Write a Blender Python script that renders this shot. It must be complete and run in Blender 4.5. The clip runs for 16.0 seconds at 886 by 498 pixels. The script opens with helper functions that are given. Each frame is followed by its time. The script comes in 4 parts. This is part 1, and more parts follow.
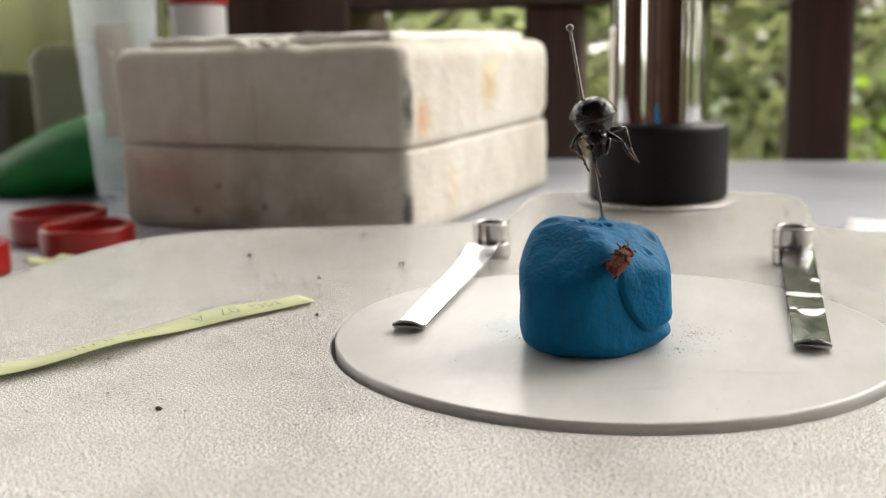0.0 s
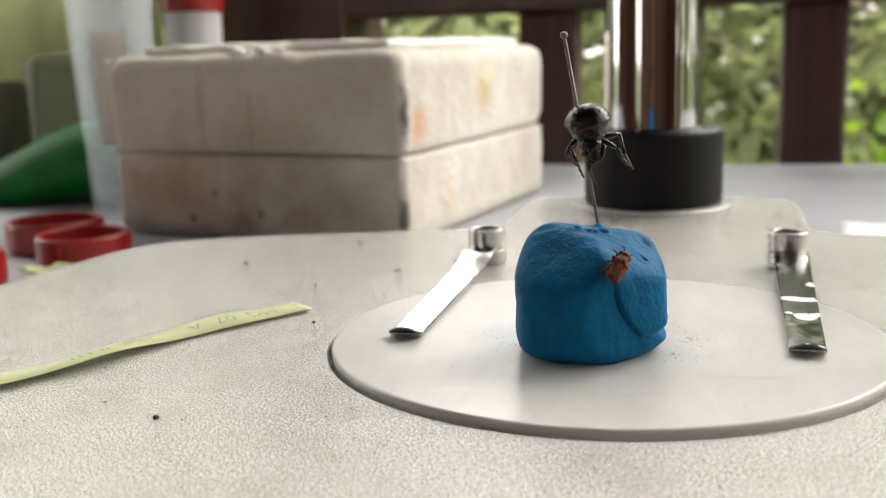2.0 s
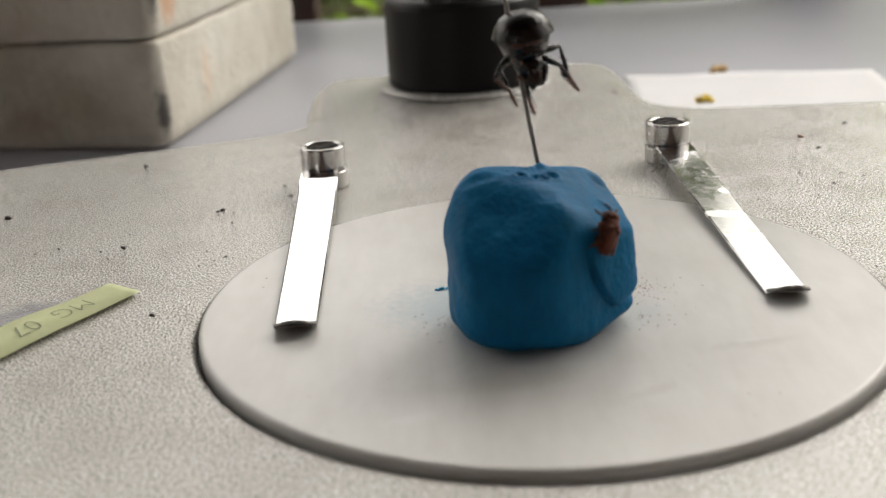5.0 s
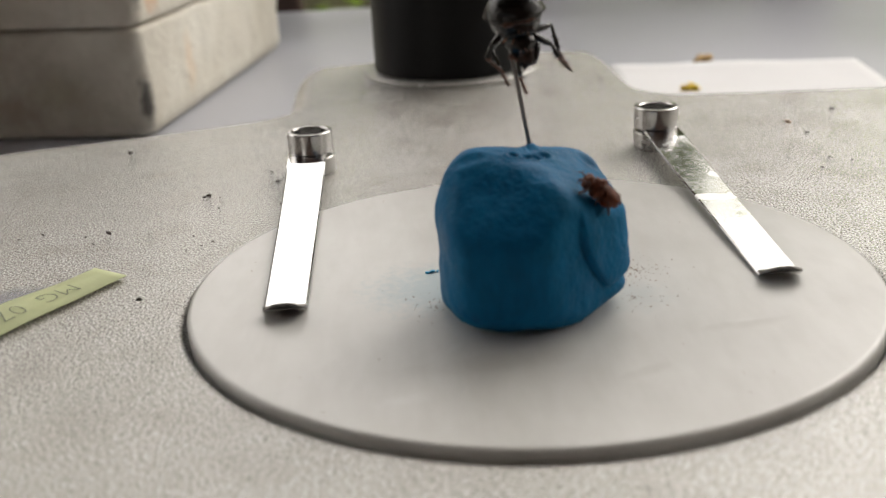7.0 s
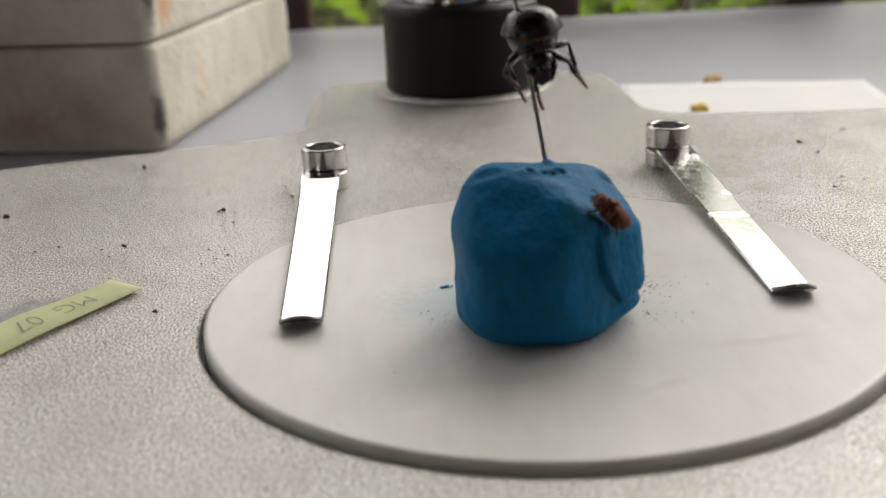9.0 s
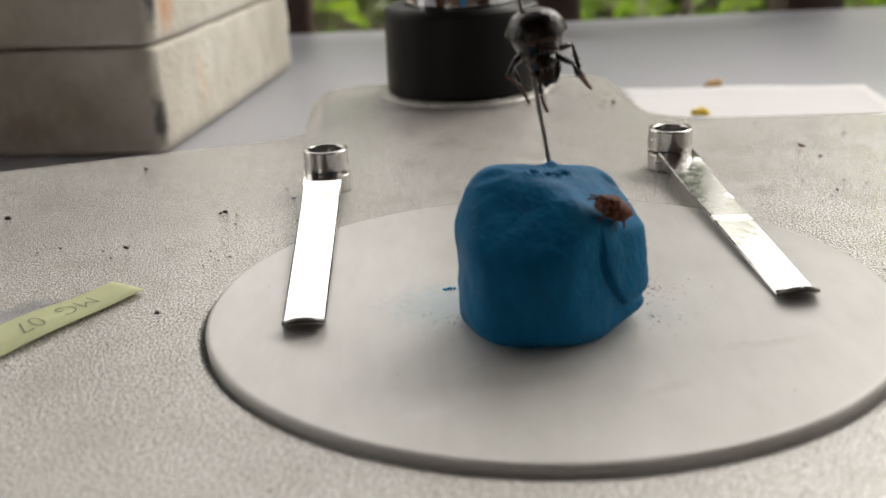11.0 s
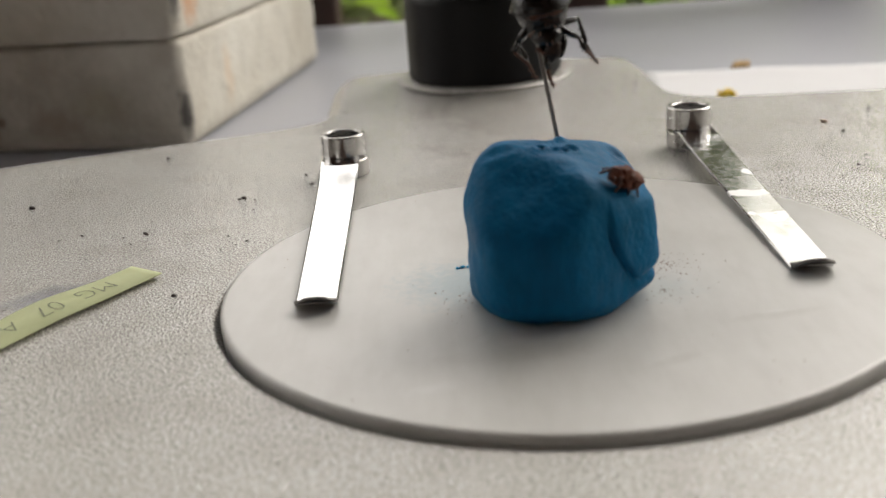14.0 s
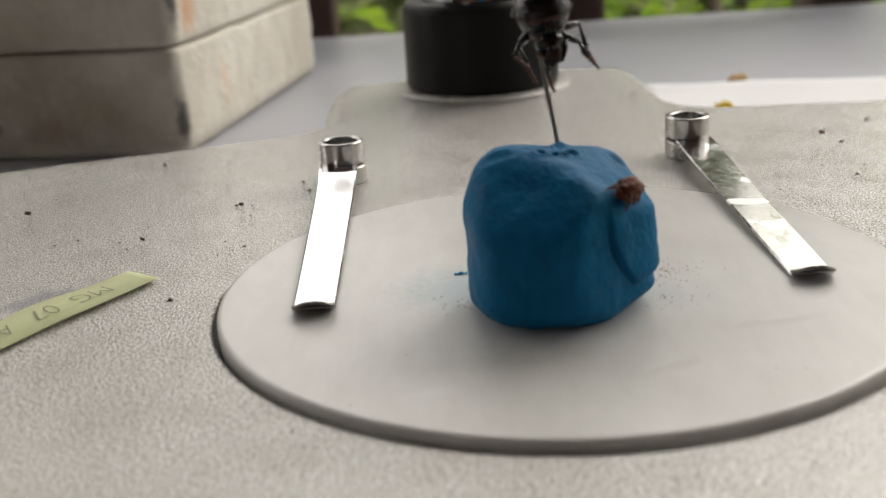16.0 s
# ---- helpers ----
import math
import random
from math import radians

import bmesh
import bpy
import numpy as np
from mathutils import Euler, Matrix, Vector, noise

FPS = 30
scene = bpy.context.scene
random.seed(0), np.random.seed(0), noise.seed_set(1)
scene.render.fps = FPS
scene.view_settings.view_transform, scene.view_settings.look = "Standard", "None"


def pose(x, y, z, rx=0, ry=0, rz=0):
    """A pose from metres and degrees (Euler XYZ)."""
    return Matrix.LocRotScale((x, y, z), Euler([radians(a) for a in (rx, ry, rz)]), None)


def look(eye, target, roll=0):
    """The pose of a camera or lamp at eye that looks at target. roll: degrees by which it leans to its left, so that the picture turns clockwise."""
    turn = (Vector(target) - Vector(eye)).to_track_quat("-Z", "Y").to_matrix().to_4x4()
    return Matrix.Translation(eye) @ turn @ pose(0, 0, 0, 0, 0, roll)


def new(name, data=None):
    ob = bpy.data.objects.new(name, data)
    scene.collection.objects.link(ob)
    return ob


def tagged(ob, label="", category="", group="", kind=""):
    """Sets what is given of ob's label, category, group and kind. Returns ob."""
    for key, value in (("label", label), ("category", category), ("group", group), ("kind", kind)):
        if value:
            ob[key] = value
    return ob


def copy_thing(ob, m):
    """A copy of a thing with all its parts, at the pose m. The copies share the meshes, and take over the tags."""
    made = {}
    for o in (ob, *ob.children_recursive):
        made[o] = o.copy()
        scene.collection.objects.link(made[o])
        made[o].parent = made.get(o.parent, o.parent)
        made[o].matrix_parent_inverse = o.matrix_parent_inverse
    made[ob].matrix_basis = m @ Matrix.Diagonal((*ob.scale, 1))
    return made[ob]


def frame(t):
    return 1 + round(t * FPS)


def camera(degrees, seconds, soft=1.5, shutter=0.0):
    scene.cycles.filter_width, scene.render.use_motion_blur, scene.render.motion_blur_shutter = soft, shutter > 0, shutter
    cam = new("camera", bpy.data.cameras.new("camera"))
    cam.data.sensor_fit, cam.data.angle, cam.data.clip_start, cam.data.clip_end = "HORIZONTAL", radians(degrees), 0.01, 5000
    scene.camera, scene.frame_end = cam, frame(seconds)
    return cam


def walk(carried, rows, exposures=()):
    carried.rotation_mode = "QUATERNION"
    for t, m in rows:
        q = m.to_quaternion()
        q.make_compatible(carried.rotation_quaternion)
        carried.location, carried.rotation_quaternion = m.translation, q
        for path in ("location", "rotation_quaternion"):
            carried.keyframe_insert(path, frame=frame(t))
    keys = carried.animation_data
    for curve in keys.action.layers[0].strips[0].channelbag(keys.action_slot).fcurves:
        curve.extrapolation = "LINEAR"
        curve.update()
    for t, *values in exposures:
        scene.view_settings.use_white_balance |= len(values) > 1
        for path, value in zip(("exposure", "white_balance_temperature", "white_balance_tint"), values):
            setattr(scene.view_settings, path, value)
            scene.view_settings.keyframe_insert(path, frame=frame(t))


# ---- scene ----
cam = camera(47.68, 16.0, soft=1.2, shutter=0.3)
cam.data.dof.use_dof = True
cam.data.dof.focus_distance = 0.160
cam.data.dof.aperture_fstop = 24
# seconds, eye in metres, Euler degrees
PATH = [
    (0, 0.01854, -0.17031, 0.05051, 78.30, 1.53, 15.26),
    (0.5, 0.01853, -0.17037, 0.05039, 78.38, 1.52, 15.26),
    (1, 0.01859, -0.17036, 0.05058, 78.35, 1.52, 15.27),
    (1.5, 0.01875, -0.17053, 0.05077, 78.45, 1.66, 15.23),
    (2, 0.01878, -0.17065, 0.05090, 78.59, 1.82, 15.01),
    (2.5, 0.01893, -0.16741, 0.05194, 77.86, 2.56, 14.56),
    (2.8, 0.01825, -0.16285, 0.05652, 75.97, 3.36, 14.02),
    (3, 0.01442, -0.15967, 0.05845, 74.79, 3.68, 12.75),
    (3.2, 0.00986, -0.15626, 0.05995, 73.78, 3.76, 11.13),
    (3.5, -0.00026, -0.14919, 0.06402, 71.53, 3.89, 7.44),
    (3.8, -0.00871, -0.14217, 0.06410, 70.48, 3.75, 3.84),
    (4, -0.01345, -0.13817, 0.06374, 69.85, 3.55, 1.31),
    (4.2, -0.01392, -0.13504, 0.06235, 69.56, 3.45, 0.16),
    (4.5, -0.01466, -0.13152, 0.06043, 69.14, 3.08, -1.63),
    (7, -0.01686, -0.13054, 0.05688, 68.37, 2.73, -3.53),
    (7.5, -0.01703, -0.13060, 0.05668, 68.63, 2.69, -3.35),
    (8, -0.01753, -0.13090, 0.05669, 68.94, 2.61, -3.23),
    (8.5, -0.01797, -0.13132, 0.05657, 69.27, 2.56, -3.14),
    (9, -0.01833, -0.13138, 0.05663, 69.49, 2.36, -3.08),
    (11.5, -0.01892, -0.13116, 0.05582, 69.77, 2.22, -3.09),
    (12, -0.01835, -0.13109, 0.05459, 69.78, 2.69, -2.95),
    (12.5, -0.01764, -0.13104, 0.05406, 69.02, 3.29, -2.78),
    (12.8, -0.01583, -0.13087, 0.05325, 68.78, 3.68, -2.12),
    (13, -0.01484, -0.13010, 0.05401, 68.33, 3.77, -1.70),
    (13.5, -0.01584, -0.13173, 0.05405, 68.78, 3.79, -1.82),
    (14, -0.01565, -0.13241, 0.05424, 69.45, 3.83, -1.49),
    (14.5, -0.01586, -0.13261, 0.05380, 70.01, 3.75, -1.43),
    (15, -0.01601, -0.13243, 0.05373, 70.12, 3.59, -1.44),
    (15.5, -0.01615, -0.13225, 0.05319, 70.24, 3.49, -1.55),
    (16, -0.01622, -0.13207, 0.05296, 70.22, 3.41, -1.63),
]
EXPOSURES = [(0.0, 1.32), (2.0, 1.32), (3.0, 1.20), (3.5, 0.92), (4.0, 0.91), (4.5, 0.80), (7.0, 0.73), (16.0, 0.69)]
walk(cam, [(t, pose(x, y, z, rx, ry, rz)) for t, x, y, z, rx, ry, rz in PATH], EXPOSURES)

# ---- light: an overcast day seen from under a veranda roof ----
SUN_ELEV, SUN_AZ = 40.0, 52.0        # degrees; azimuth from +y towards +x
world = bpy.data.worlds.new("sky")
scene.world = world
world.use_nodes = True
wn = world.node_tree.nodes
wl = world.node_tree.links
sky = wn.new("ShaderNodeTexSky")
sky.sky_type = "NISHITA"
sky.sun_disc = False
sky.sun_elevation = radians(SUN_ELEV)
sky.sun_rotation = radians(SUN_AZ)
sky.air_density, sky.dust_density, sky.ozone_density = 1.0, 4.0, 1.0
cloud = wn.new("ShaderNodeMix")
cloud.data_type = "RGBA"
cloud.inputs[0].default_value = 0.8
cloud.inputs[7].default_value = (15.2, 14.3, 13.2, 1)
wl.new(sky.outputs[0], cloud.inputs[6])
wl.new(cloud.outputs[2], wn["Background"].inputs[0])
wn["Background"].inputs[1].default_value = 0.12
sun_data = bpy.data.lights.new("sun", "SUN")
sun_data.energy, sun_data.angle, sun_data.color = 1.3, radians(40), (1.0, 0.96, 0.9)
sun = new("sun", sun_data)
sun.matrix_basis = look((1.2 * math.sin(radians(SUN_AZ)), 1.2 * math.cos(radians(SUN_AZ)), 1.2 * math.tan(radians(SUN_ELEV))), (0, 0, 0))


# ---- materials ----
def material(name):
    m = bpy.data.materials.new(name)
    m.use_nodes = True
    return m, m.node_tree.nodes, m.node_tree.links, m.node_tree.nodes["Principled BSDF"]


def coords(nodes, links, scale=(1, 1, 1), space="Object"):
    tc = nodes.new("ShaderNodeTexCoord")
    mp = nodes.new("ShaderNodeMapping")
    mp.inputs["Scale"].default_value = scale
    links.new(tc.outputs[space], mp.inputs[0])
    return mp.outputs[0]


def noise_tex(nodes, links, vec, scale, detail=4, rough=0.55, out=0):
    t = nodes.new("ShaderNodeTexNoise")
    t.inputs["Scale"].default_value = scale
    t.inputs["Detail"].default_value = detail
    t.inputs["Roughness"].default_value = rough
    links.new(vec, t.inputs["Vector"])
    return t.outputs[out]


def ramp(nodes, links, fac, stops):
    r = nodes.new("ShaderNodeValToRGB")
    el = r.color_ramp.elements
    while len(el) < len(stops):
        el.new(0.5)
    for e, (p, c) in zip(el, stops):
        e.position = p
        e.color = (*c, 1) if len(c) == 3 else c
    links.new(fac, r.inputs[0])
    return r.outputs[0]


def grey(v):
    return (v, v, v)


def mix(nodes, links, fac, a, b, mode="MIX"):
    m = nodes.new("ShaderNodeMix")
    m.data_type = "RGBA"
    m.blend_type = mode
    for sock, val in ((m.inputs[0], fac), (m.inputs[6], a), (m.inputs[7], b)):
        if isinstance(val, bpy.types.NodeSocket):
            links.new(val, sock)
        elif isinstance(val, (int, float)):
            sock.default_value = val
        else:
            sock.default_value = (*val, 1)
    return m.outputs[2]


def bump(nodes, links, height, strength, distance, normal=None):
    b = nodes.new("ShaderNodeBump")
    b.inputs["Strength"].default_value = strength
    b.inputs["Distance"].default_value = distance
    links.new(height, b.inputs["Height"])
    if normal is not None:
        links.new(normal, b.inputs["Normal"])
    return b.outputs[0]


def simple(name, colour, rough=0.5, metal=0.0, vary=0.15, scale=200.0, relief=0.0, fine=900.0, spec=0.5):
    """A surface with blotches at one scale and grain at another; sizes in 1/metre."""
    m, n, l, p = material(name)
    v = coords(n, l)
    big = noise_tex(n, l, v, scale, 3)
    small = noise_tex(n, l, v, fine, 3)
    lo = tuple(c * (1 - vary) for c in colour)
    hi = tuple(min(1, c * (1 + vary)) for c in colour)
    base = ramp(n, l, big, [(0.3, lo), (0.7, hi)])
    base = mix(n, l, 0.25, base, ramp(n, l, small, [(0.3, lo), (0.7, hi)]))
    l.new(base, p.inputs["Base Color"])
    l.new(ramp(n, l, big, [(0.3, grey(max(0.02, rough * 0.85))), (0.7, grey(min(1, rough * 1.15)))]), p.inputs["Roughness"])
    p.inputs["Metallic"].default_value = metal
    p.inputs["Specular IOR Level"].default_value = spec
    if relief:
        l.new(bump(n, l, small, 0.6, relief), p.inputs["Normal"])
    return m


def spot_mask(n, l, vec, centre, size, scale, turn=0.0):
    """1 inside a ragged patch round centre, 0 outside. size: half axes in metres."""
    mp = n.new("ShaderNodeMapping")
    mp.vector_type = "TEXTURE"
    mp.inputs["Location"].default_value = centre
    mp.inputs["Rotation"].default_value = (0, 0, radians(turn))
    mp.inputs["Scale"].default_value = size
    l.new(vec, mp.inputs[0])
    ln = n.new("ShaderNodeVectorMath")
    ln.operation = "LENGTH"
    l.new(mp.outputs[0], ln.inputs[0])
    nz = noise_tex(n, l, vec, scale, 5, 0.65)
    add = n.new("ShaderNodeMath")
    add.operation = "MULTIPLY_ADD"
    add.inputs[1].default_value = 1.6
    l.new(nz, add.inputs[0])
    l.new(ln.outputs["Value"], add.inputs[2])
    return ramp_inv(n, l, add.outputs[0])


def ramp_inv(n, l, value):
    mr = n.new("ShaderNodeMapRange")
    mr.inputs["From Min"].default_value = 1.15
    mr.inputs["From Max"].default_value = 1.85
    mr.inputs["To Min"].default_value = 1.0
    mr.inputs["To Max"].default_value = 0.0
    l.new(value, mr.inputs["Value"])
    return mr.outputs[0]


def times(n, l, a, k):
    m = n.new("ShaderNodeMath")
    m.operation = "MULTIPLY"
    l.new(a, m.inputs[0])
    if isinstance(k, bpy.types.NodeSocket):
        l.new(k, m.inputs[1])
    else:
        m.inputs[1].default_value = k
    return m.outputs[0]


def mat_base():
    m, n, l, p = material("textured_beige_enamel")
    v = coords(n, l)
    blotch = noise_tex(n, l, v, 22, 4)
    grain = noise_tex(n, l, v, 3000, 2, 0.6)
    col = ramp(n, l, blotch, [(0.3, (0.36, 0.347, 0.315)), (0.7, (0.42, 0.409, 0.379))])
    # glints and shaded pits of the grain are put into the colour
    col = mix(n, l, 0.83, col, ramp(n, l, grain, [(0.37, (0.16, 0.14, 0.12)), (0.5, (0.98, 0.97, 0.96)), (0.6, (1.75, 1.76, 1.76))]), "MULTIPLY")
    worn = noise_tex(n, l, v, 75, 5, 0.65)
    col = mix(n, l, ramp(n, l, worn, [(0.48, grey(0.0)), (0.72, grey(0.5))]), col, (0.27, 0.235, 0.2))
    # a grey pencil smear and brown rubs
    smear = times(n, l, spot_mask(n, l, v, (-0.0748, 0.0045, 0), (0.0085, 0.0035, 0.02), 260, 38), 0.85)
    col = mix(n, l, smear, col, (0.16, 0.165, 0.19))
    rub = times(n, l, spot_mask(n, l, v, (-0.0634, 0.0627, 0), (0.004, 0.0025, 0.02), 300, 20), 0.45)
    col = mix(n, l, rub, col, (0.3, 0.26, 0.22))
    rub2 = times(n, l, spot_mask(n, l, v, (-0.1274, 0.0181, 0), (0.008, 0.004, 0.02), 300, 10), 0.35)
    col = mix(n, l, rub2, col, (0.3, 0.28, 0.25))
    rub3 = times(n, l, spot_mask(n, l, v, (-0.0600, -0.0495, 0), (0.008, 0.005, 0.02), 300, 10), 0.25)
    col = mix(n, l, rub3, col, (0.36, 0.31, 0.26))
    l.new(col, p.inputs["Base Color"])
    l.new(ramp(n, l, blotch, [(0.3, grey(0.2)), (0.7, grey(0.262))]), p.inputs["Roughness"])
    p.inputs["Specular IOR Level"].default_value = 0.8
    vor = n.new("ShaderNodeTexVoronoi")
    vor.feature = "SMOOTH_F1"
    vor.inputs["Scale"].default_value = 2900
    l.new(v, vor.inputs["Vector"])
    soft = bump(n, l, grain, 1.0, 0.00009, bump(n, l, vor.outputs["Distance"], 1.0, 0.00007))
    l.new(soft, p.inputs["Normal"])
    p.inputs["Coat Weight"].default_value = 0.8
    p.inputs["Coat Roughness"].default_value = 0.12
    p.inputs["Coat IOR"].default_value = 2.5
    hard = bump(n, l, grain, 1.0, 0.00034, bump(n, l, vor.outputs["Distance"], 1.0, 0.0003))
    l.new(hard, p.inputs["Coat Normal"])
    return m


def mat_plate():
    m, n, l, p = material("white_stage_plastic")
    v = coords(n, l)
    cloud_ = noise_tex(n, l, v, 40, 5)
    col = ramp(n, l, cloud_, [(0.3, (0.49, 0.481, 0.458)), (0.7, (0.585, 0.579, 0.558))])
    fine = noise_tex(n, l, coords(n, l, (1, 0.25, 1)), 420, 4)
    col = mix(n, l, 0.12, col, ramp(n, l, fine, [(0.35, (0.37, 0.363, 0.34)), (0.6, (0.61, 0.606, 0.595))]))
    blue = times(n, l, spot_mask(n, l, v, (-0.013, -0.003, 0), (0.011, 0.010, 0.02), 700), 0.42)
    col = mix(n, l, blue, col, (0.2, 0.35, 0.42))
    blue2 = times(n, l, spot_mask(n, l, v, (0.011, -0.010, 0), (0.007, 0.006, 0.02), 500), 0.22)
    col = mix(n, l, blue2, col, (0.3, 0.41, 0.43))
    for x, y, a, b, k, turn in ((0.0095, -0.0315, 0.004, 0.0012, 0.16, 25), (-0.008, -0.027, 0.012, 0.003, 0.16, 5), (0.024, -0.021, 0.006, 0.0015, 0.2, 8)):
        s = times(n, l, spot_mask(n, l, v, (x, y, 0), (a, b, 0.02), 350, turn), k)
        col = mix(n, l, s, col, (0.27, 0.25, 0.22))
    for x, y, a, b, turn in ((-0.0185, -0.0345, 0.004, 0.0015, 10), (0.0245, -0.020, 0.003, 0.0006, 5), (-0.012, -0.022, 0.002, 0.0008, 60)):
        s = times(n, l, spot_mask(n, l, v, (x, y, 0), (a, b, 0.02), 600, turn), 0.3)
        col = mix(n, l, s, col, (0.65, 0.65, 0.64))
    l.new(col, p.inputs["Base Color"])
    l.new(ramp(n, l, cloud_, [(0.3, grey(0.285)), (0.7, grey(0.34))]), p.inputs["Roughness"])
    l.new(bump(n, l, noise_tex(n, l, v, 500, 4), 0.03, 0.0002), p.inputs["Normal"])
    return m


def mat_clay():
    m, n, l, p = material("blue_modelling_clay")
    v = coords(n, l)
    lump = noise_tex(n, l, v, 120, 4)
    col = ramp(n, l, lump, [(0.25, (0.002, 0.087, 0.196)), (0.75, (0.003, 0.142, 0.303))])
    streak = noise_tex(n, l, coords(n, l, (1, 1, 0.2)), 900, 4)
    col = mix(n, l, 0.3, col, ramp(n, l, streak, [(0.3, (0.0022, 0.064, 0.155)), (0.7, (0.004, 0.14, 0.31))]))
    smudge = noise_tex(n, l, v, 70, 5, 0.6)
    col = mix(n, l, ramp(n, l, smudge, [(0.5, grey(0.0)), (0.66, grey(0.35))]), col, (0.004, 0.052, 0.085))
    l.new(col, p.inputs["Base Color"])
    l.new(ramp(n, l, lump, [(0.3, grey(0.5)), (0.7, grey(0.66))]), p.inputs["Roughness"])
    p.inputs["Specular IOR Level"].default_value = 0.1
    b1 = bump(n, l, noise_tex(n, l, v, 160, 5, 0.6), 0.6, 0.0012)
    l.new(bump(n, l, noise_tex(n, l, v, 1600, 3, 0.6), 0.35, 0.0002, bump(n, l, streak, 0.2, 0.0003, b1)), p.inputs["Normal"])
    return m


def mat_foam():
    m, n, l, p = material("worn_polystyrene_foam")
    v = coords(n, l)
    big = noise_tex(n, l, v, 16, 4, 0.6)
    mid = noise_tex(n, l, coords(n, l, (1, 1, 0.7)), 60, 5, 0.6)
    col = ramp(n, l, big, [(0.3, (0.51, 0.475, 0.4)), (0.7, (0.66, 0.64, 0.575))])
    col = mix(n, l, 0.14, col, ramp(n, l, mid, [(0.3, (0.42, 0.36, 0.265)), (0.62, (0.7, 0.67, 0.585))]))
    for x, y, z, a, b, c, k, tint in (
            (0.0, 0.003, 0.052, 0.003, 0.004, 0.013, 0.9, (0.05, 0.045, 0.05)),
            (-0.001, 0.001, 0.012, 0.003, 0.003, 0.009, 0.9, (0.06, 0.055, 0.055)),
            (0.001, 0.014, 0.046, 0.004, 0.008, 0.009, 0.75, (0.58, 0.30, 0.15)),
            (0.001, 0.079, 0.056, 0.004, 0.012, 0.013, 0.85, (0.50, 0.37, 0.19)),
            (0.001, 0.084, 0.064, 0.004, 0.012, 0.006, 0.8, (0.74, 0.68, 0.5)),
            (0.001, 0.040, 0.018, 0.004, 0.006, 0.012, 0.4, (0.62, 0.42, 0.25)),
            # front face: brown dirt, with that side's shade put into the colour
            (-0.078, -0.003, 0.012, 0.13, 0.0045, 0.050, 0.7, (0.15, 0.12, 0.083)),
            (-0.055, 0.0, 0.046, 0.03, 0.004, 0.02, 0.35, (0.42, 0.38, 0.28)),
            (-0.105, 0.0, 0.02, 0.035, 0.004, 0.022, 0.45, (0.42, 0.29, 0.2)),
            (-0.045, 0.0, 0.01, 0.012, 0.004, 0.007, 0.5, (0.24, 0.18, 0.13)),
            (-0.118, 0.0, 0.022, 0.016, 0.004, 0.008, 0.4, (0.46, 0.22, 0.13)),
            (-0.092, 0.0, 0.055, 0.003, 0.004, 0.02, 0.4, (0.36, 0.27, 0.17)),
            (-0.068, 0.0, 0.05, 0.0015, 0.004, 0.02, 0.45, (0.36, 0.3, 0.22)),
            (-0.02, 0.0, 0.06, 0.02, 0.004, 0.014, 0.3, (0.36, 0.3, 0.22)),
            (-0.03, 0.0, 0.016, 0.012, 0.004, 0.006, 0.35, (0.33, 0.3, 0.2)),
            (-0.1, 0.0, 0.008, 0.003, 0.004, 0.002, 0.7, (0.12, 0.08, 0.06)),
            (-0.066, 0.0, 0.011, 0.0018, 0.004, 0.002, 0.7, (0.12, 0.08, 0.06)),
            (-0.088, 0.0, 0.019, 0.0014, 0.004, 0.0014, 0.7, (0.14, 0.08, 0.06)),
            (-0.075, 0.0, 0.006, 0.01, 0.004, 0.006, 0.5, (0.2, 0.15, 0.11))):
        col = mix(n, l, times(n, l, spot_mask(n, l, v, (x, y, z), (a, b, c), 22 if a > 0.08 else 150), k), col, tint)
    l.new(col, p.inputs["Base Color"])
    p.inputs["Roughness"].default_value = 0.8
    p.inputs["Specular IOR Level"].default_value = 0.25
    vor = n.new("ShaderNodeTexVoronoi")
    vor.inputs["Scale"].default_value = 330
    l.new(v, vor.inputs["Vector"])
    marks = noise_tex(n, l, coords(n, l, (1, 1, 0.5)), 120, 5, 0.7)
    col = mix(n, l, ramp(n, l, marks, [(0.54, grey(0.0)), (0.72, grey(0.22))]), col, (0.36, 0.29, 0.2))
    l.new(col, p.inputs["Base Color"])
    chips = noise_tex(n, l, v, 95, 3, 0.5)
    b1 = bump(n, l, vor.outputs["Distance"], 0.3, 0.0008, bump(n, l, ramp(n, l, chips, [(0.62, grey(0.0)), (0.66, grey(1.0))]), 0.3, 0.001))
    l.new(bump(n, l, mid, 0.1, 0.002, b1), p.inputs["Normal"])
    return m


def mat_steel(name, colour=(0.72, 0.72, 0.71), rough=0.08, smudge=0.25, scale=160):
    m, n, l, p = material(name)
    v = coords(n, l)
    sm = noise_tex(n, l, v, scale, 5, 0.6)
    l.new(ramp(n, l, sm, [(0.4, tuple(c * 0.9 for c in colour)), (0.6, colour)]), p.inputs["Base Color"])
    p.inputs["Metallic"].default_value = 1.0
    l.new(ramp(n, l, sm, [(0.45, grey(rough)), (0.7, grey(min(1, rough + smudge)))]), p.inputs["Roughness"])
    return m


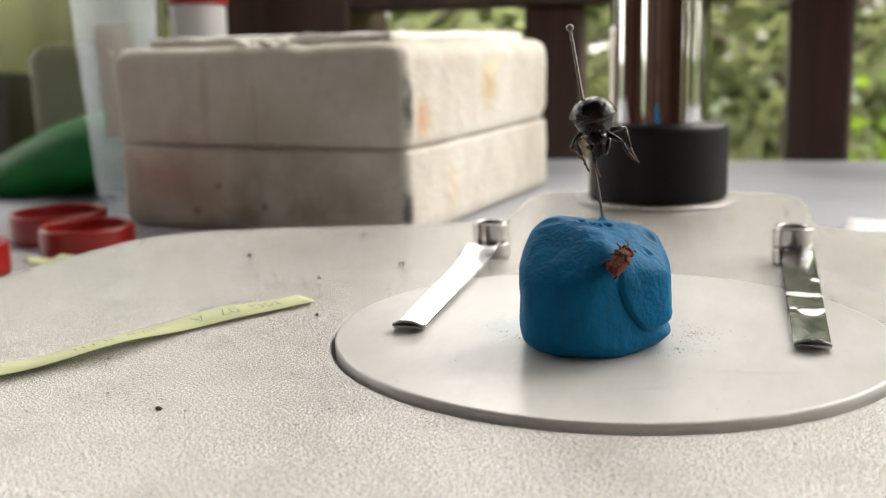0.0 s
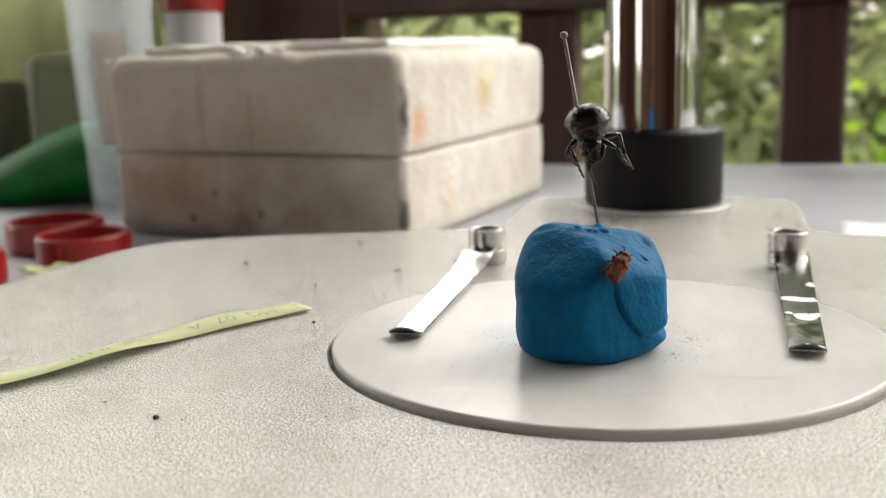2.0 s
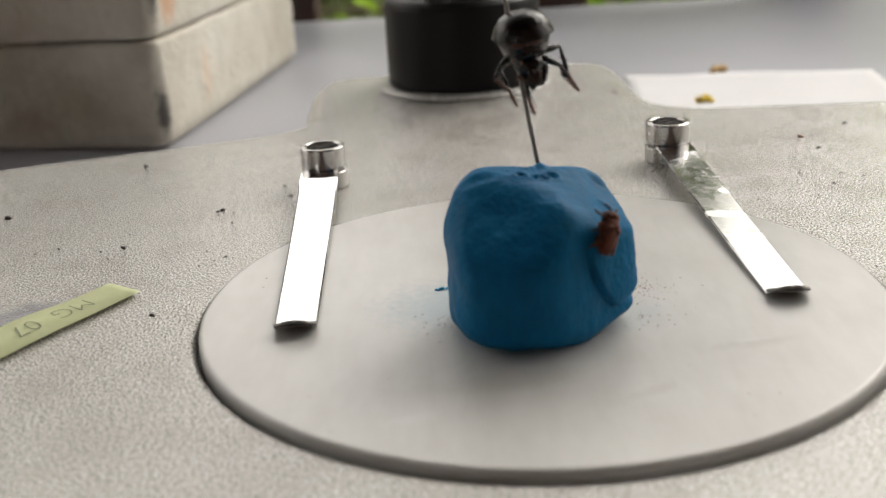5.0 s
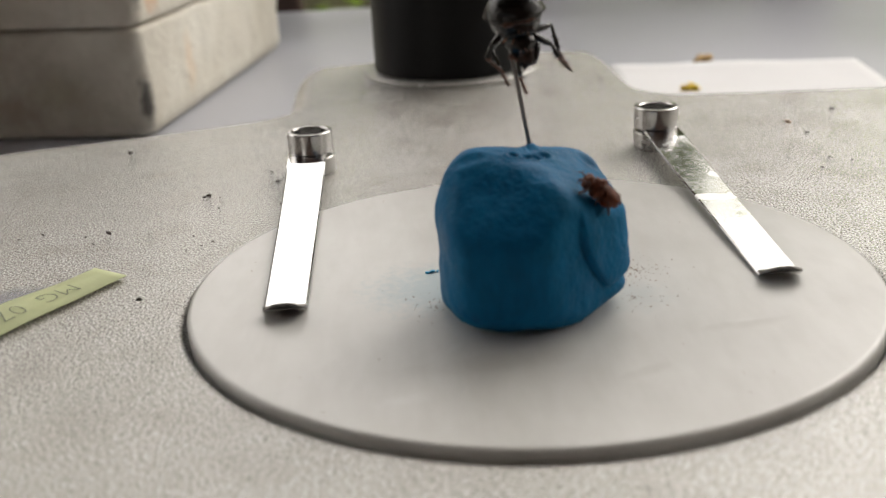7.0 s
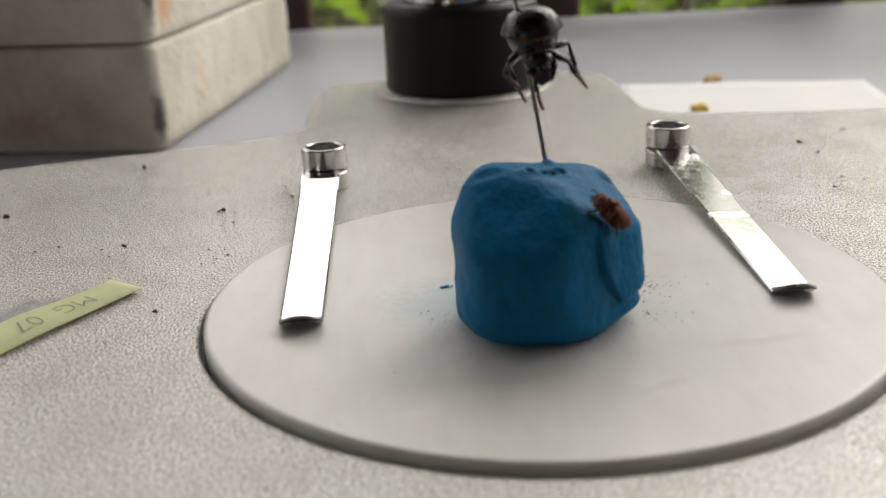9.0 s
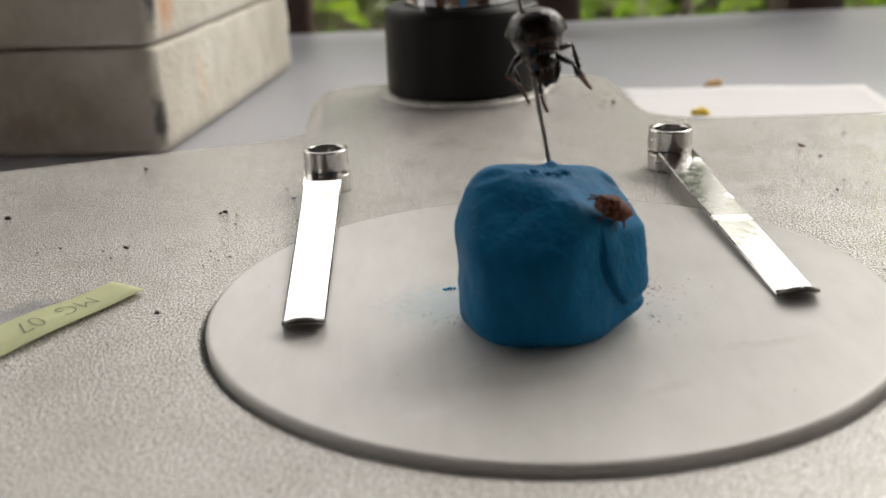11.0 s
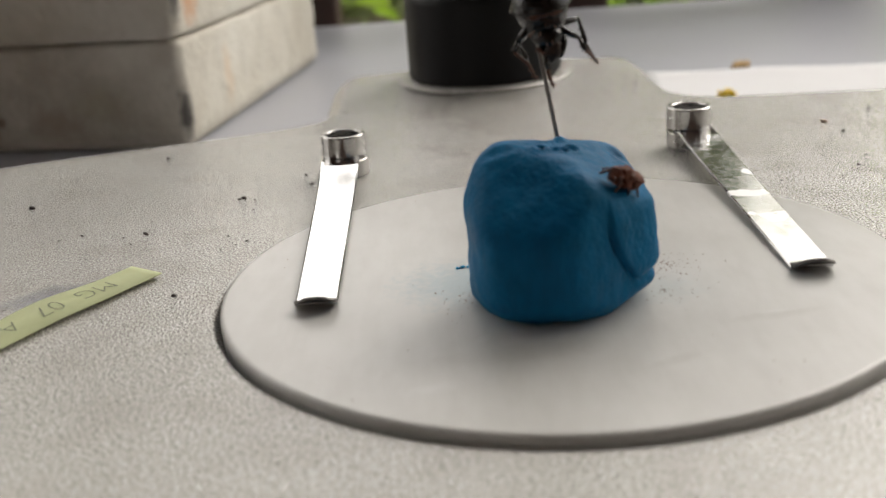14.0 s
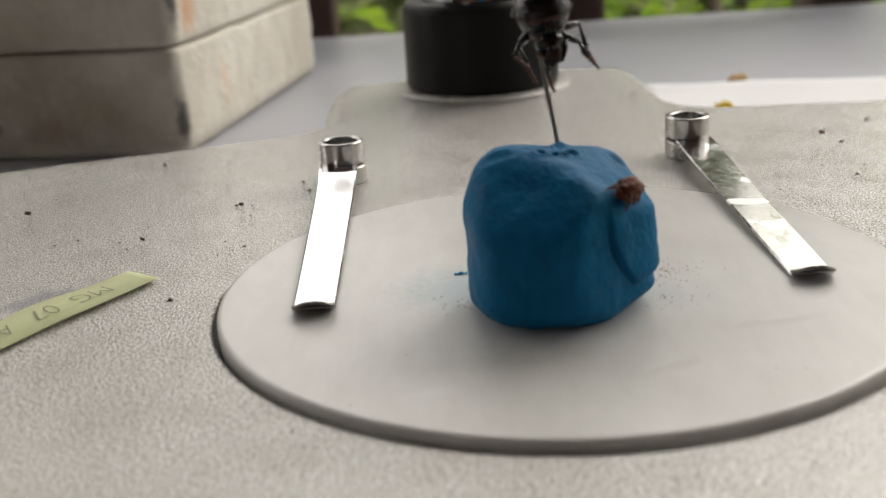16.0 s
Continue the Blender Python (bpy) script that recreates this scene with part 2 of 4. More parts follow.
def mat_translucent(name, colour, clear=0.5, rough=0.35):
    """Frosted plastic: part of the light goes straight through."""
    m, n, l, p = material(name)
    v = coords(n, l)
    nz = noise_tex(n, l, v, 60, 3)
    l.new(ramp(n, l, nz, [(0.3, tuple(c * 0.92 for c in colour)), (0.7, colour)]), p.inputs["Base Color"])
    p.inputs["Roughness"].default_value = rough
    tr = n.new("ShaderNodeBsdfTranslucent")
    tr.inputs[0].default_value = (*colour, 1)
    tp = n.new("ShaderNodeBsdfTransparent")
    m1 = n.new("ShaderNodeMixShader")
    m1.inputs[0].default_value = 0.5
    l.new(p.outputs[0], m1.inputs[1])
    l.new(tr.outputs[0], m1.inputs[2])
    m2 = n.new("ShaderNodeMixShader")
    m2.inputs[0].default_value = clear
    l.new(m1.outputs[0], m2.inputs[1])
    l.new(tp.outputs[0], m2.inputs[2])
    l.new(m2.outputs[0], n["Material Output"].inputs[0])
    return m


def mat_leaf(name, dark, light):
    m, n, l, p = material(name)
    geo = n.new("ShaderNodeNewGeometry")
    col = ramp(n, l, geo.outputs["Random Per Island"], [(0.0, dark), (1.0, light)])
    v = coords(n, l)
    col = mix(n, l, 0.3, col, ramp(n, l, noise_tex(n, l, v, 30, 3), [(0.3, dark), (0.7, light)]))
    l.new(col, p.inputs["Base Color"])
    p.inputs["Roughness"].default_value = 0.45
    tr = n.new("ShaderNodeBsdfTranslucent")
    l.new(col, tr.inputs[0])
    ms = n.new("ShaderNodeMixShader")
    ms.inputs[0].default_value = 0.6
    l.new(p.outputs[0], ms.inputs[1])
    l.new(tr.outputs[0], ms.inputs[2])
    l.new(ms.outputs[0], n["Material Output"].inputs[0])
    return m


def mat_wood(name, dark, light, rough=0.45):
    m, n, l, p = material(name)
    v = coords(n, l, (1, 1, 0.07))
    g = noise_tex(n, l, v, 90, 6, 0.6)
    l.new(ramp(n, l, g, [(0.3, dark), (0.7, light)]), p.inputs["Base Color"])
    p.inputs["Roughness"].default_value = rough
    l.new(bump(n, l, g, 0.3, 0.001), p.inputs["Normal"])
    return m


BASE = mat_base()
PLATE = mat_plate()
CLAY = mat_clay()
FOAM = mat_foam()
# whiter copy of the foam: the lid top's brightness put into the colour
LIT_FOAM = simple("lit_polystyrene", (0.82, 0.80, 0.745), 0.75, vary=0.08, scale=120, relief=0.0005, fine=400, spec=0.25)
CHROME = mat_steel("polished_chrome", (0.62, 0.62, 0.62), 0.05, 0.06, 30)
CLIP_STEEL = mat_steel("clean_spring_steel", (0.80, 0.80, 0.795), 0.12, 0.08, 120)


def mat_tarnished():
    """A mirror-like strip with dull films: whitish patches with sharp borders, hazy towards the knob."""
    m, n, l, p = material("tarnished_spring_steel")
    v = coords(n, l)
    film = None      # two ragged bands of dried film across the strip, and flecks by the knob
    for x, y, a, b, turn in ((0.0, -0.0405, 0.0050, 0.0021, -8), (0.0005, -0.0515, 0.0031, 0.0029, 10), (0.0026, -0.0500, 0.0026, 0.0014, 0), (-0.0021, -0.0495, 0.0010, 0.0010, 0), (0.0027, -0.030, 0.0014, 0.0022, 20)):
        spot = ramp(n, l, spot_mask(n, l, v, (x, y, 0.003), (a, b, 0.02), 420, turn), [(0.40, grey(0.0)), (0.62, grey(1.0))])
        film = spot if film is None else mix(n, l, 1.0, film, spot, "LIGHTEN")
    haze = noise_tex(n, l, v, 700, 4, 0.6)
    l.new(mix(n, l, film, ramp(n, l, haze, [(0.3, (0.58, 0.58, 0.575)), (0.7, (0.70, 0.70, 0.69))]), (0.60, 0.60, 0.59)), p.inputs["Base Color"])
    l.new(mix(n, l, film, grey(1.0), grey(0.9)), p.inputs["Metallic"])
    l.new(mix(n, l, film, ramp(n, l, haze, [(0.4, grey(0.10)), (0.62, grey(0.19))]), grey(0.42)), p.inputs["Roughness"])
    return m


TARNISHED = mat_tarnished()
# the lip's dark reflection of its surroundings is put into this colour
LIP_STEEL = mat_steel("dark_reflection_steel", (0.2, 0.19, 0.18), 0.3, 0.15, 300)
KNOB_STEEL = mat_steel("bright_knob_steel", (0.52, 0.51, 0.50), 0.2, 0.1, 200)
RING_STEEL = mat_steel("dull_ring_steel", (0.48, 0.47, 0.455), 0.25, 0.15, 200)
PIN_STEEL = simple("dull_pin_steel", (0.17, 0.155, 0.14), 0.5, 0.4, vary=0.2, scale=400)
BLACK = simple("black_plastic", (0.006, 0.006, 0.0065), 0.5, vary=0.2, scale=60, relief=0.00005, spec=0.2)
TABLE = simple("pale_laminate", (0.405, 0.415, 0.455), 0.42, vary=0.05, scale=12, fine=500)
WOOD = mat_wood("dark_red_stained_wood", (0.026, 0.010, 0.0075), (0.064, 0.025, 0.018))
DECK = mat_wood("brown_deck_wood", (0.03, 0.018, 0.011), (0.07, 0.044, 0.028), 0.6)
ROOF = mat_wood("dark_roof_boards", (0.018, 0.011, 0.008), (0.04, 0.026, 0.018), 0.7)
WALLWOOD = mat_wood("brown_wall_boards", (0.05, 0.020, 0.014), (0.11, 0.046, 0.031), 0.55)
PALEWOOD = mat_wood("reddish_board_wood", (0.16, 0.075, 0.05), (0.30, 0.16, 0.12), 0.4)
PAPER = simple("white_paper", (0.72, 0.72, 0.73), 0.7, vary=0.03, scale=40)
WARM_PAPER = simple("cream_paper", (0.84, 0.77, 0.67), 0.7, vary=0.03, scale=40)
LABEL = simple("yellow_green_paper", (0.475, 0.51, 0.285), 0.7, vary=0.07, scale=150, relief=0.00004)
INK = simple("grey_pencil", (0.18, 0.195, 0.125), 0.6)
RED = simple("red_plastic", (0.27, 0.010, 0.009), 0.35, vary=0.15, scale=80)
GREEN = simple("dark_green_plastic", (0.006, 0.125, 0.024), 0.5, vary=0.2, scale=60, spec=0.2)
FROST = mat_translucent("frosted_bluish_plastic", (0.80, 0.87, 0.95), 0.86, 0.2)
FROST_WHITE = simple("milky_plastic", (0.54, 0.53, 0.535), 0.4, vary=0.05, scale=30)
LIME = mat_translucent("lime_green_cloth", (0.84, 0.87, 0.6), 0.0, 0.9)
GREYGREEN = simple("grey_green_plastic", (0.19, 0.205, 0.125), 0.5, vary=0.15, scale=30)
DARKGREY = simple("dark_grey_plastic", (0.12, 0.12, 0.11), 0.5, vary=0.2, scale=40)
CHITIN = simple("glossy_black_chitin", (0.007, 0.005, 0.0045), 0.24, vary=0.6, scale=500, relief=0.00022, fine=1800, spec=0.45)
CHITIN_DARK = simple("dark_brown_belly", (0.022, 0.0095, 0.006), 0.5, vary=0.9, scale=700, relief=0.0002, fine=2200, spec=0.2)
CHITIN_BROWN = simple("amber_brown_chitin", (0.075, 0.022, 0.008), 0.45, vary=0.4, scale=900)
AMBER = simple("amber_bristle", (0.17, 0.06, 0.018), 0.5, vary=0.3, scale=900)
INSECT = simple("reddish_brown_chitin", (0.115, 0.032, 0.015), 0.6, vary=0.55, scale=1100, relief=0.0003, fine=2600, spec=0.25)
INSECT_DARK = simple("dark_brown_chitin", (0.07, 0.02, 0.010), 0.6, vary=0.4, scale=900)
SPECK = simple("dark_dirt", (0.035, 0.026, 0.02), 0.8, vary=0.5, scale=900)
BROWN_SPECK = simple("brown_dirt", (0.26, 0.17, 0.11), 0.8, vary=0.4, scale=900)
CRUMB = simple("yellow_crumb", (0.9, 0.6, 0.05), 0.7, vary=0.25, scale=500, relief=0.0002)
TAN = simple("tan_crumb", (0.48, 0.31, 0.12), 0.7, vary=0.25, scale=500, relief=0.0002)
BLUE_SMEAR = simple("bright_blue_clay", (0.03, 0.34, 0.58), 0.7, vary=0.2, scale=500)
LEAF = mat_leaf("green_leaves", (0.11, 0.14, 0.05), (0.48, 0.54, 0.24))
LEAF_LIME = mat_leaf("sunlit_lime_leaves", (0.16, 0.29, 0.022), (0.34, 0.49, 0.055))
# far leaves coloured paler, with the haze of distance painted in
LEAF_HAZY = mat_leaf("hazy_far_leaves", (0.16, 0.20, 0.08), (0.55, 0.60, 0.33))
LEAF_DEEP = mat_leaf("dark_tree_leaves", (0.02, 0.04, 0.012), (0.10, 0.14, 0.05))
BARK = mat_wood("bark", (0.08, 0.06, 0.045), (0.2, 0.16, 0.12), 0.8)
SOIL = simple("soil_and_grass", (0.06, 0.08, 0.03), 0.9, vary=0.4, scale=3, fine=40)


# ---- building helpers ----
def mesh_of(name, bm, mat, smooth=True):
    me = bpy.data.meshes.new(name)
    bm.normal_update()
    bm.to_mesh(me)
    bm.free()
    if smooth:
        for p in me.polygons:
            p.use_smooth = True
    if mat:
        me.materials.append(mat)
    return me


def part(name, bm, mat, parent=None, label="", smooth=True, at=None):
    ob = new(name, mesh_of(name, bm, mat, smooth))
    if parent is not None:
        ob.parent = parent
    if at is not None:
        ob.matrix_basis = at
    if label:
        tagged(ob, label)
    return ob


def thing(name, m, label, category, group="", kind=""):
    ob = new(name)
    ob.empty_display_size = 0.01
    ob.matrix_basis = m
    return tagged(ob, label, category, group, kind)


def box(sx, sy, sz, bevel=0.0, at=(0, 0, 0), seg=2):
    """Box with its underside's centre at `at`."""
    bm = bmesh.new()
    bmesh.ops.create_cube(bm, size=1)
    bmesh.ops.scale(bm, vec=(sx, sy, sz), verts=bm.verts)
    if bevel:
        bmesh.ops.bevel(bm, geom=list(bm.edges), offset=bevel, segments=seg, profile=0.5, affect="EDGES")
    bmesh.ops.translate(bm, vec=(at[0], at[1], at[2] + sz / 2), verts=bm.verts)
    return bm


def lathe(profile, seg=64, closed=True):
    """Turned shape from (radius, z) pairs, bottom to top along the outside."""
    bm = bmesh.new()
    held = [profile[0]]      # loops close to the ends of long runs keep the shading flat there
    for a, b in zip(profile, profile[1:]):
        run = math.hypot(b[0] - a[0], b[1] - a[1])
        if run > 0.0012:
            for k in (0.00012 / run, 0.0003 / run, 1 - 0.0003 / run, 1 - 0.00012 / run):
                held.append((a[0] + (b[0] - a[0]) * k, a[1] + (b[1] - a[1]) * k))
        held.append(b)
    profile = held
    rings = []
    for r, z in profile:
        if r < 1e-7:
            rings.append([bm.verts.new((0, 0, z))])
        else:
            rings.append([bm.verts.new((r * math.cos(2 * math.pi * k / seg), r * math.sin(2 * math.pi * k / seg), z)) for k in range(seg)])
    for a, b in zip(rings, rings[1:]):
        for k in range(seg):
            j = (k + 1) % seg
            if len(a) == 1 and len(b) > 1:
                bm.faces.new((a[0], b[j], b[k]))
            elif len(b) == 1 and len(a) > 1:
                bm.faces.new((a[k], a[j], b[0]))
            elif len(a) > 1:
                bm.faces.new((a[k], a[j], b[j], b[k]))
    bmesh.ops.recalc_face_normals(bm, faces=bm.faces)
    return bm


def tube(points, radii, seg=8):
    """Round rod through points; radii one a point."""
    bm = bmesh.new()
    pts = [Vector(p) for p in points]
    rings = []
    up = Vector((0.13, 0.31, 0.94))
    for i, p in enumerate(pts):
        d = (pts[min(i + 1, len(pts) - 1)] - pts[max(i - 1, 0)]).normalized()
        a = d.cross(up).normalized() if abs(d.dot(up)) < 0.98 else d.cross(Vector((1, 0, 0))).normalized()
        b = d.cross(a)
        rings.append([bm.verts.new(p + radii[i] * (math.cos(2 * math.pi * k / seg) * a + math.sin(2 * math.pi * k / seg) * b)) for k in range(seg)])
    for r0, r1 in zip(rings, rings[1:]):
        for k in range(seg):
            bm.faces.new((r0[k], r0[(k + 1) % seg], r1[(k + 1) % seg], r1[k]))
    bm.faces.new(rings[0])
    bm.faces.new(rings[-1])
    bmesh.ops.recalc_face_normals(bm, faces=bm.faces)
    return bm


def egg(sx, sy, sz, at=(0, 0, 0), turn=None, seg=20, lumps=0.0, seed=0.0, taper=0.0):
    """Ellipsoid with half axes sx, sy, sz; taper narrows it towards +y."""
    bm = bmesh.new()
    bmesh.ops.create_uvsphere(bm, u_segments=seg, v_segments=seg // 2 + 2, radius=1)
    for v in bm.verts:
        c = v.co
        k = 1 + lumps * noise.noise(c * 2.2 + Vector((seed, 0, 0)))
        q = 1 - taper * max(-1, min(1, c.y))
        v.co = Vector((c.x * sx * k * q, c.y * sy * k, c.z * sz * k * q))
    m = Matrix.Translation(at) @ (turn if turn is not None else Matrix.Identity(4))
    bmesh.ops.transform(bm, matrix=m, verts=bm.verts)
    return bm


# ---- the veranda ----
TABLE_Z = -0.0245
FLOOR_Z = TABLE_Z - 0.75


def build_setting():
    bm = bmesh.new()
    bmesh.ops.create_grid(bm, x_segments=24, y_segments=24, size=60)
    for v in bm.verts:
        if v.co.length > 6:
            v.co.z += 0.6 * noise.noise(v.co * 0.05)
    ground = part("ground", bm, SOIL)
    ground.matrix_basis = pose(0, 0, FLOOR_Z - 0.6)
    tagged(ground, "dark soil with patchy green grass", "ground", kind="structure")
    floor = part("floor", box(3.2, 2.4, 0.1, 0.004, (-0.6, -0.7, FLOOR_Z - 0.1)), DECK, smooth=False)
    tagged(floor, "brown wooden veranda floor boards", "floor", kind="structure")
    H = 2.5
    # house wall behind the camera, with one wide opening
    xs = [-2.2, -1.25, -0.8, 1.0]
    wall = wall_s = thing("wall_south", pose(0, -1.5, FLOOR_Z), "dark stained wooden house wall with a wide opening", "wall", kind="structure")
    for a, b in zip(xs[0::2], xs[1::2]):
        part("panel", box(b - a, 0.1, H, 0.0, ((a + b) / 2, 0, 0.002)), WALLWOOD, wall, smooth=False)
    for a, b in zip(xs[1:-1:2], xs[2::2]):
        part("sill_panel", box(b - a, 0.1, 0.66, 0.0, ((a + b) / 2, 0, 0.002)), WALLWOOD, wall, smooth=False)
        part("head_panel", box(b - a, 0.1, 1.2, 0.0, ((a + b) / 2, 0, H - 1.2)), WALLWOOD, wall, smooth=False)
    # unseen west wall, added to hold back light from the left
    wall = part("wall_west", box(0.1, 1.4, H, 0.0, (-2.15, -0.748, FLOOR_Z + 0.002)), WALLWOOD, smooth=False)
    tagged(wall, "unseen dark wooden wall added beside the veranda", "wall", kind="structure")
    # unseen wall, added only to darken the faces turned to the camera
    wall = part("added_wall_east", box(0.1, 0.9, H, 0.0, (0.95, -0.998, FLOOR_Z + 0.002)), WALLWOOD, smooth=False)
    tagged(wall, "unseen dark wooden wall added to keep light off the front", "wall", kind="structure")
    # unseen boards, added to give the chrome pillar its reddish reflected stripes
    for x0, w in ((-0.70, 0.10), (-0.42, 0.07), (0.02, 0.16), (0.30, 0.06), (0.52, 0.12), (0.8, 0.08)):
        part("pale_board", box(w, 0.02, 2.0, 0.003, (x0, 0.061, 0.02)), PALEWOOD, wall_s, smooth=False)
    # unseen posts, added to break up the bright reflection in the pillar
    for y0, w in ((-0.36, 0.12), (-0.02, 0.12)):
        side = part("post", box(0.1, w, H, 0.003, (0, 0, 0)), WALLWOOD, smooth=False)
        side.matrix_basis = pose(0.95, y0, FLOOR_Z + 0.002)
        tagged(side, "unseen dark wooden post added beside the veranda", "post", kind="structure")
    # unseen ceiling, its reach set to limit the sky light from above
    roof = part("ceiling", box(4.4, 3.0, 0.06, 0.0, (-0.4, -0.55, FLOOR_Z + H + 0.01)), ROOF, smooth=False)
    tagged(roof, "unseen dark wooden ceiling added over the veranda", "ceiling", kind="structure")


def build_railing():
    rail = thing("railing", pose(0, 0.495, 0), "dark red-stained wooden veranda railing with square balusters", "railing")
    top = part("top_rail", box(2.9, 0.05, 0.062, 0.004, (-0.7, 0, 0.071)), WOOD, rail)
    part("bottom_rail", box(2.9, 0.05, 0.06, 0.004, (-0.7, 0, FLOOR_Z + 0.08)), WOOD, rail)
    shared = mesh_of("baluster", box(0.037, 0.034, 0.071 - FLOOR_Z - 0.14, 0.003, (0, 0, FLOOR_Z + 0.14)), WOOD)
    for k in range(-13, 5):
        x = 0.0760 + 0.1620 * k
        if abs(x + 0.265) < 0.07:
            continue
        b = new("baluster", shared)
        b.parent = rail
        b.location = (x, 0, 0)
    post = part("post", box(0.092, 0.084, 2.5, 0.004, (-0.265, 0.002, FLOOR_Z + 0.002)), WOOD)
    post.location = (0, 0.505, 0)
    tagged(post, "dark red-stained wooden veranda post at the railing", "post")
    copy_thing(post, pose(1.15, 0.505, 0))


def build_table():
    table = thing("table", pose(0, 0, TABLE_Z), "pale lavender-white laminate work table by the railing", "table")
    part("tabletop", box(1.7, 0.575, 0.028, 0.004, (-0.05, 0.1755, -0.028)), TABLE, table)
    leg = mesh_of("leg", box(0.05, 0.05, 0.722, 0.004, (0, 0, -0.75)), TABLE)
    for x in (-0.84, 0.74):
        for y in (-0.07, 0.42):
            o = new("leg", leg)
            o.parent = table
            o.location = (x, y, 0)


# ---- the microscope stand ----
def base_outline():
    """The rounded outline of the base, seen from above."""
    loop = [(0, -86), (30, -85.5), (60, -83), (86, -77), (110, -64), (129, -45), (140, -20), (145, 6), (146, 32), (144, 55), (138, 78), (127, 93), (113, 100.5), (95, 103.5),
            (75, 105.5), (62, 107), (53.5, 108.5), (48.5, 112.5), (46.3, 120), (46, 135), (46.2, 153), (44.5, 165), (37, 171), (15, 173.5), (0, 173), (-15, 172), (-34, 168.5),
            (-41.5, 163.5), (-43.8, 152), (-43.8, 132), (-43.8, 118), (-45.5, 111), (-50.5, 107), (-60, 103.5), (-72, 100), (-87, 96), (-101.5, 92), (-116.5, 86.5), (-130, 78.5),
            (-139, 64.5), (-143, 45), (-145.5, 26), (-145, 4), (-140, -20), (-129, -45), (-110, -64), (-86, -77), (-60, -83), (-30, -85.5)]
    pts = [Vector((x * 0.001, y * 0.001, 0)) for x, y in loop]
    out = []
    n = len(pts)
    for i in range(n):
        p0, p1, p2, p3 = pts[i - 1], pts[i], pts[(i + 1) % n], pts[(i + 2) % n]
        for k in range(8):
            t = k / 8
            out.append(0.5 * (2 * p1 + (p2 - p0) * t + (2 * p0 - 5 * p1 + 4 * p2 - p3) * t * t + (3 * p1 - p0 - 3 * p2 + p3) * t ** 3))
    return out


PLATE_R, PLATE_TOP = 0.0473, 0.0012
PLATE_C, PLATE_FLAT = Vector((0.0007, -0.0018, 0)), 0.938     # middle of the plate, and its depth against its width


def build_stand():
    stand = thing("microscope_stand", pose(0, 0, 0), "beige textured microscope base with a chrome pillar on the table", "microscope")
    edge = base_outline()
    nrm = []
    n = len(edge)
    for i in range(n):
        t = (edge[(i + 1) % n] - edge[i - 1]).normalized()
        nrm.append(Vector((t.y, -t.x, 0)))
    bm = bmesh.new()
    fillet = 0.006
    rows = []
    hole = PLATE_R + 0.0007

    def on_rim(e, r):
        d = (e - PLATE_C).normalized() * r
        return PLATE_C + Vector((d.x, d.y * PLATE_FLAT, 0))
    for r, z in ((0.001, -0.003), (hole, -0.003), (hole, -0.0005), (hole + 0.0002, -0.0001), (hole + 0.0006, 0.0)):
        rows.append([bm.verts.new(on_rim(e, r) + Vector((0, 0, z))) for e in edge])
    inner = [e - nrm[i] * fillet for i, e in enumerate(edge)]
    for f in (0.02, 0.25, 0.5, 0.75, 0.985):
        rows.append([bm.verts.new(on_rim(e, hole + 0.0006).lerp(q, f)) for e, q in zip(edge, inner)])
    for k in range(7):
        a = math.pi / 2 * k / 6
        rows.append([bm.verts.new(e - nrm[i] * fillet * (1 - math.sin(a)) + Vector((0, 0, -fillet * (1 - math.cos(a))))) for i, e in enumerate(edge)])
    rows.append([bm.verts.new(e + nrm[i] * 0.001 + Vector((0, 0, TABLE_Z + 0.002))) for i, e in enumerate(edge)])
    rows.append([bm.verts.new(e - nrm[i] * 0.001 + Vector((0, 0, TABLE_Z + 0.0002))) for i, e in enumerate(edge)])
    for a, b in zip(rows, rows[1:]):
        for k in range(n):
            j = (k + 1) % n
            bm.faces.new((a[k], a[j], b[j], b[k]))
    bm.faces.new(rows[0])
    bm.faces.new(rows[-1])
    bmesh.ops.recalc_face_normals(bm, faces=bm.faces)
    part("base", bm, BASE, stand)
    # round stage plate in its recess
    R, T = PLATE_R, PLATE_TOP
    part("stage_plate", lathe([(0, -0.0028), (R - 0.0006, -0.0028), (R - 0.0001, -0.0022), (R, 0.0), (R, T - 0.0005), (R - 0.00012, T - 0.0002), (R - 0.0003, T - 0.00006), (R - 0.0006, T), (R * 0.66, T), (R * 0.33, T), (0, T)], 160), PLATE, stand, "white plastic stage plate, lightly stained", at=Matrix.Translation(PLATE_C) @ Matrix.Diagonal((1, PLATE_FLAT, 1, 1)))
    y0 = 0.150
    part("flange", lathe([(0.0, 0.0001), (0.0247, 0.0001), (0.0248, 0.0004), (0.0240, 0.0010), (0.0222, 0.0012), (0, 0.0012)], 96), BASE, stand, at=pose(0, y0, 0))
    part("collar", lathe([(0, 0.0011), (0.0207, 0.0011), (0.0213, 0.002), (0.0213, 0.0222), (0.0210, 0.0234), (0.0201, 0.0242), (0.0186, 0.0245), (0.0156, 0.0245), (0.0156, 0.020), (0, 0.020)], 96), BLACK, stand, "matt black plastic collar", at=pose(0, y0, 0))
    part("pillar", lathe([(0, 0.02), (0.0152, 0.02), (0.0152, 0.298), (0.0146, 0.3), (0, 0.3)], 96), CHROME, stand, "mirror-polished chrome pillar", at=pose(0, y0, 0))
    for sx in (-1, 1):
        build_clip(stand, sx)


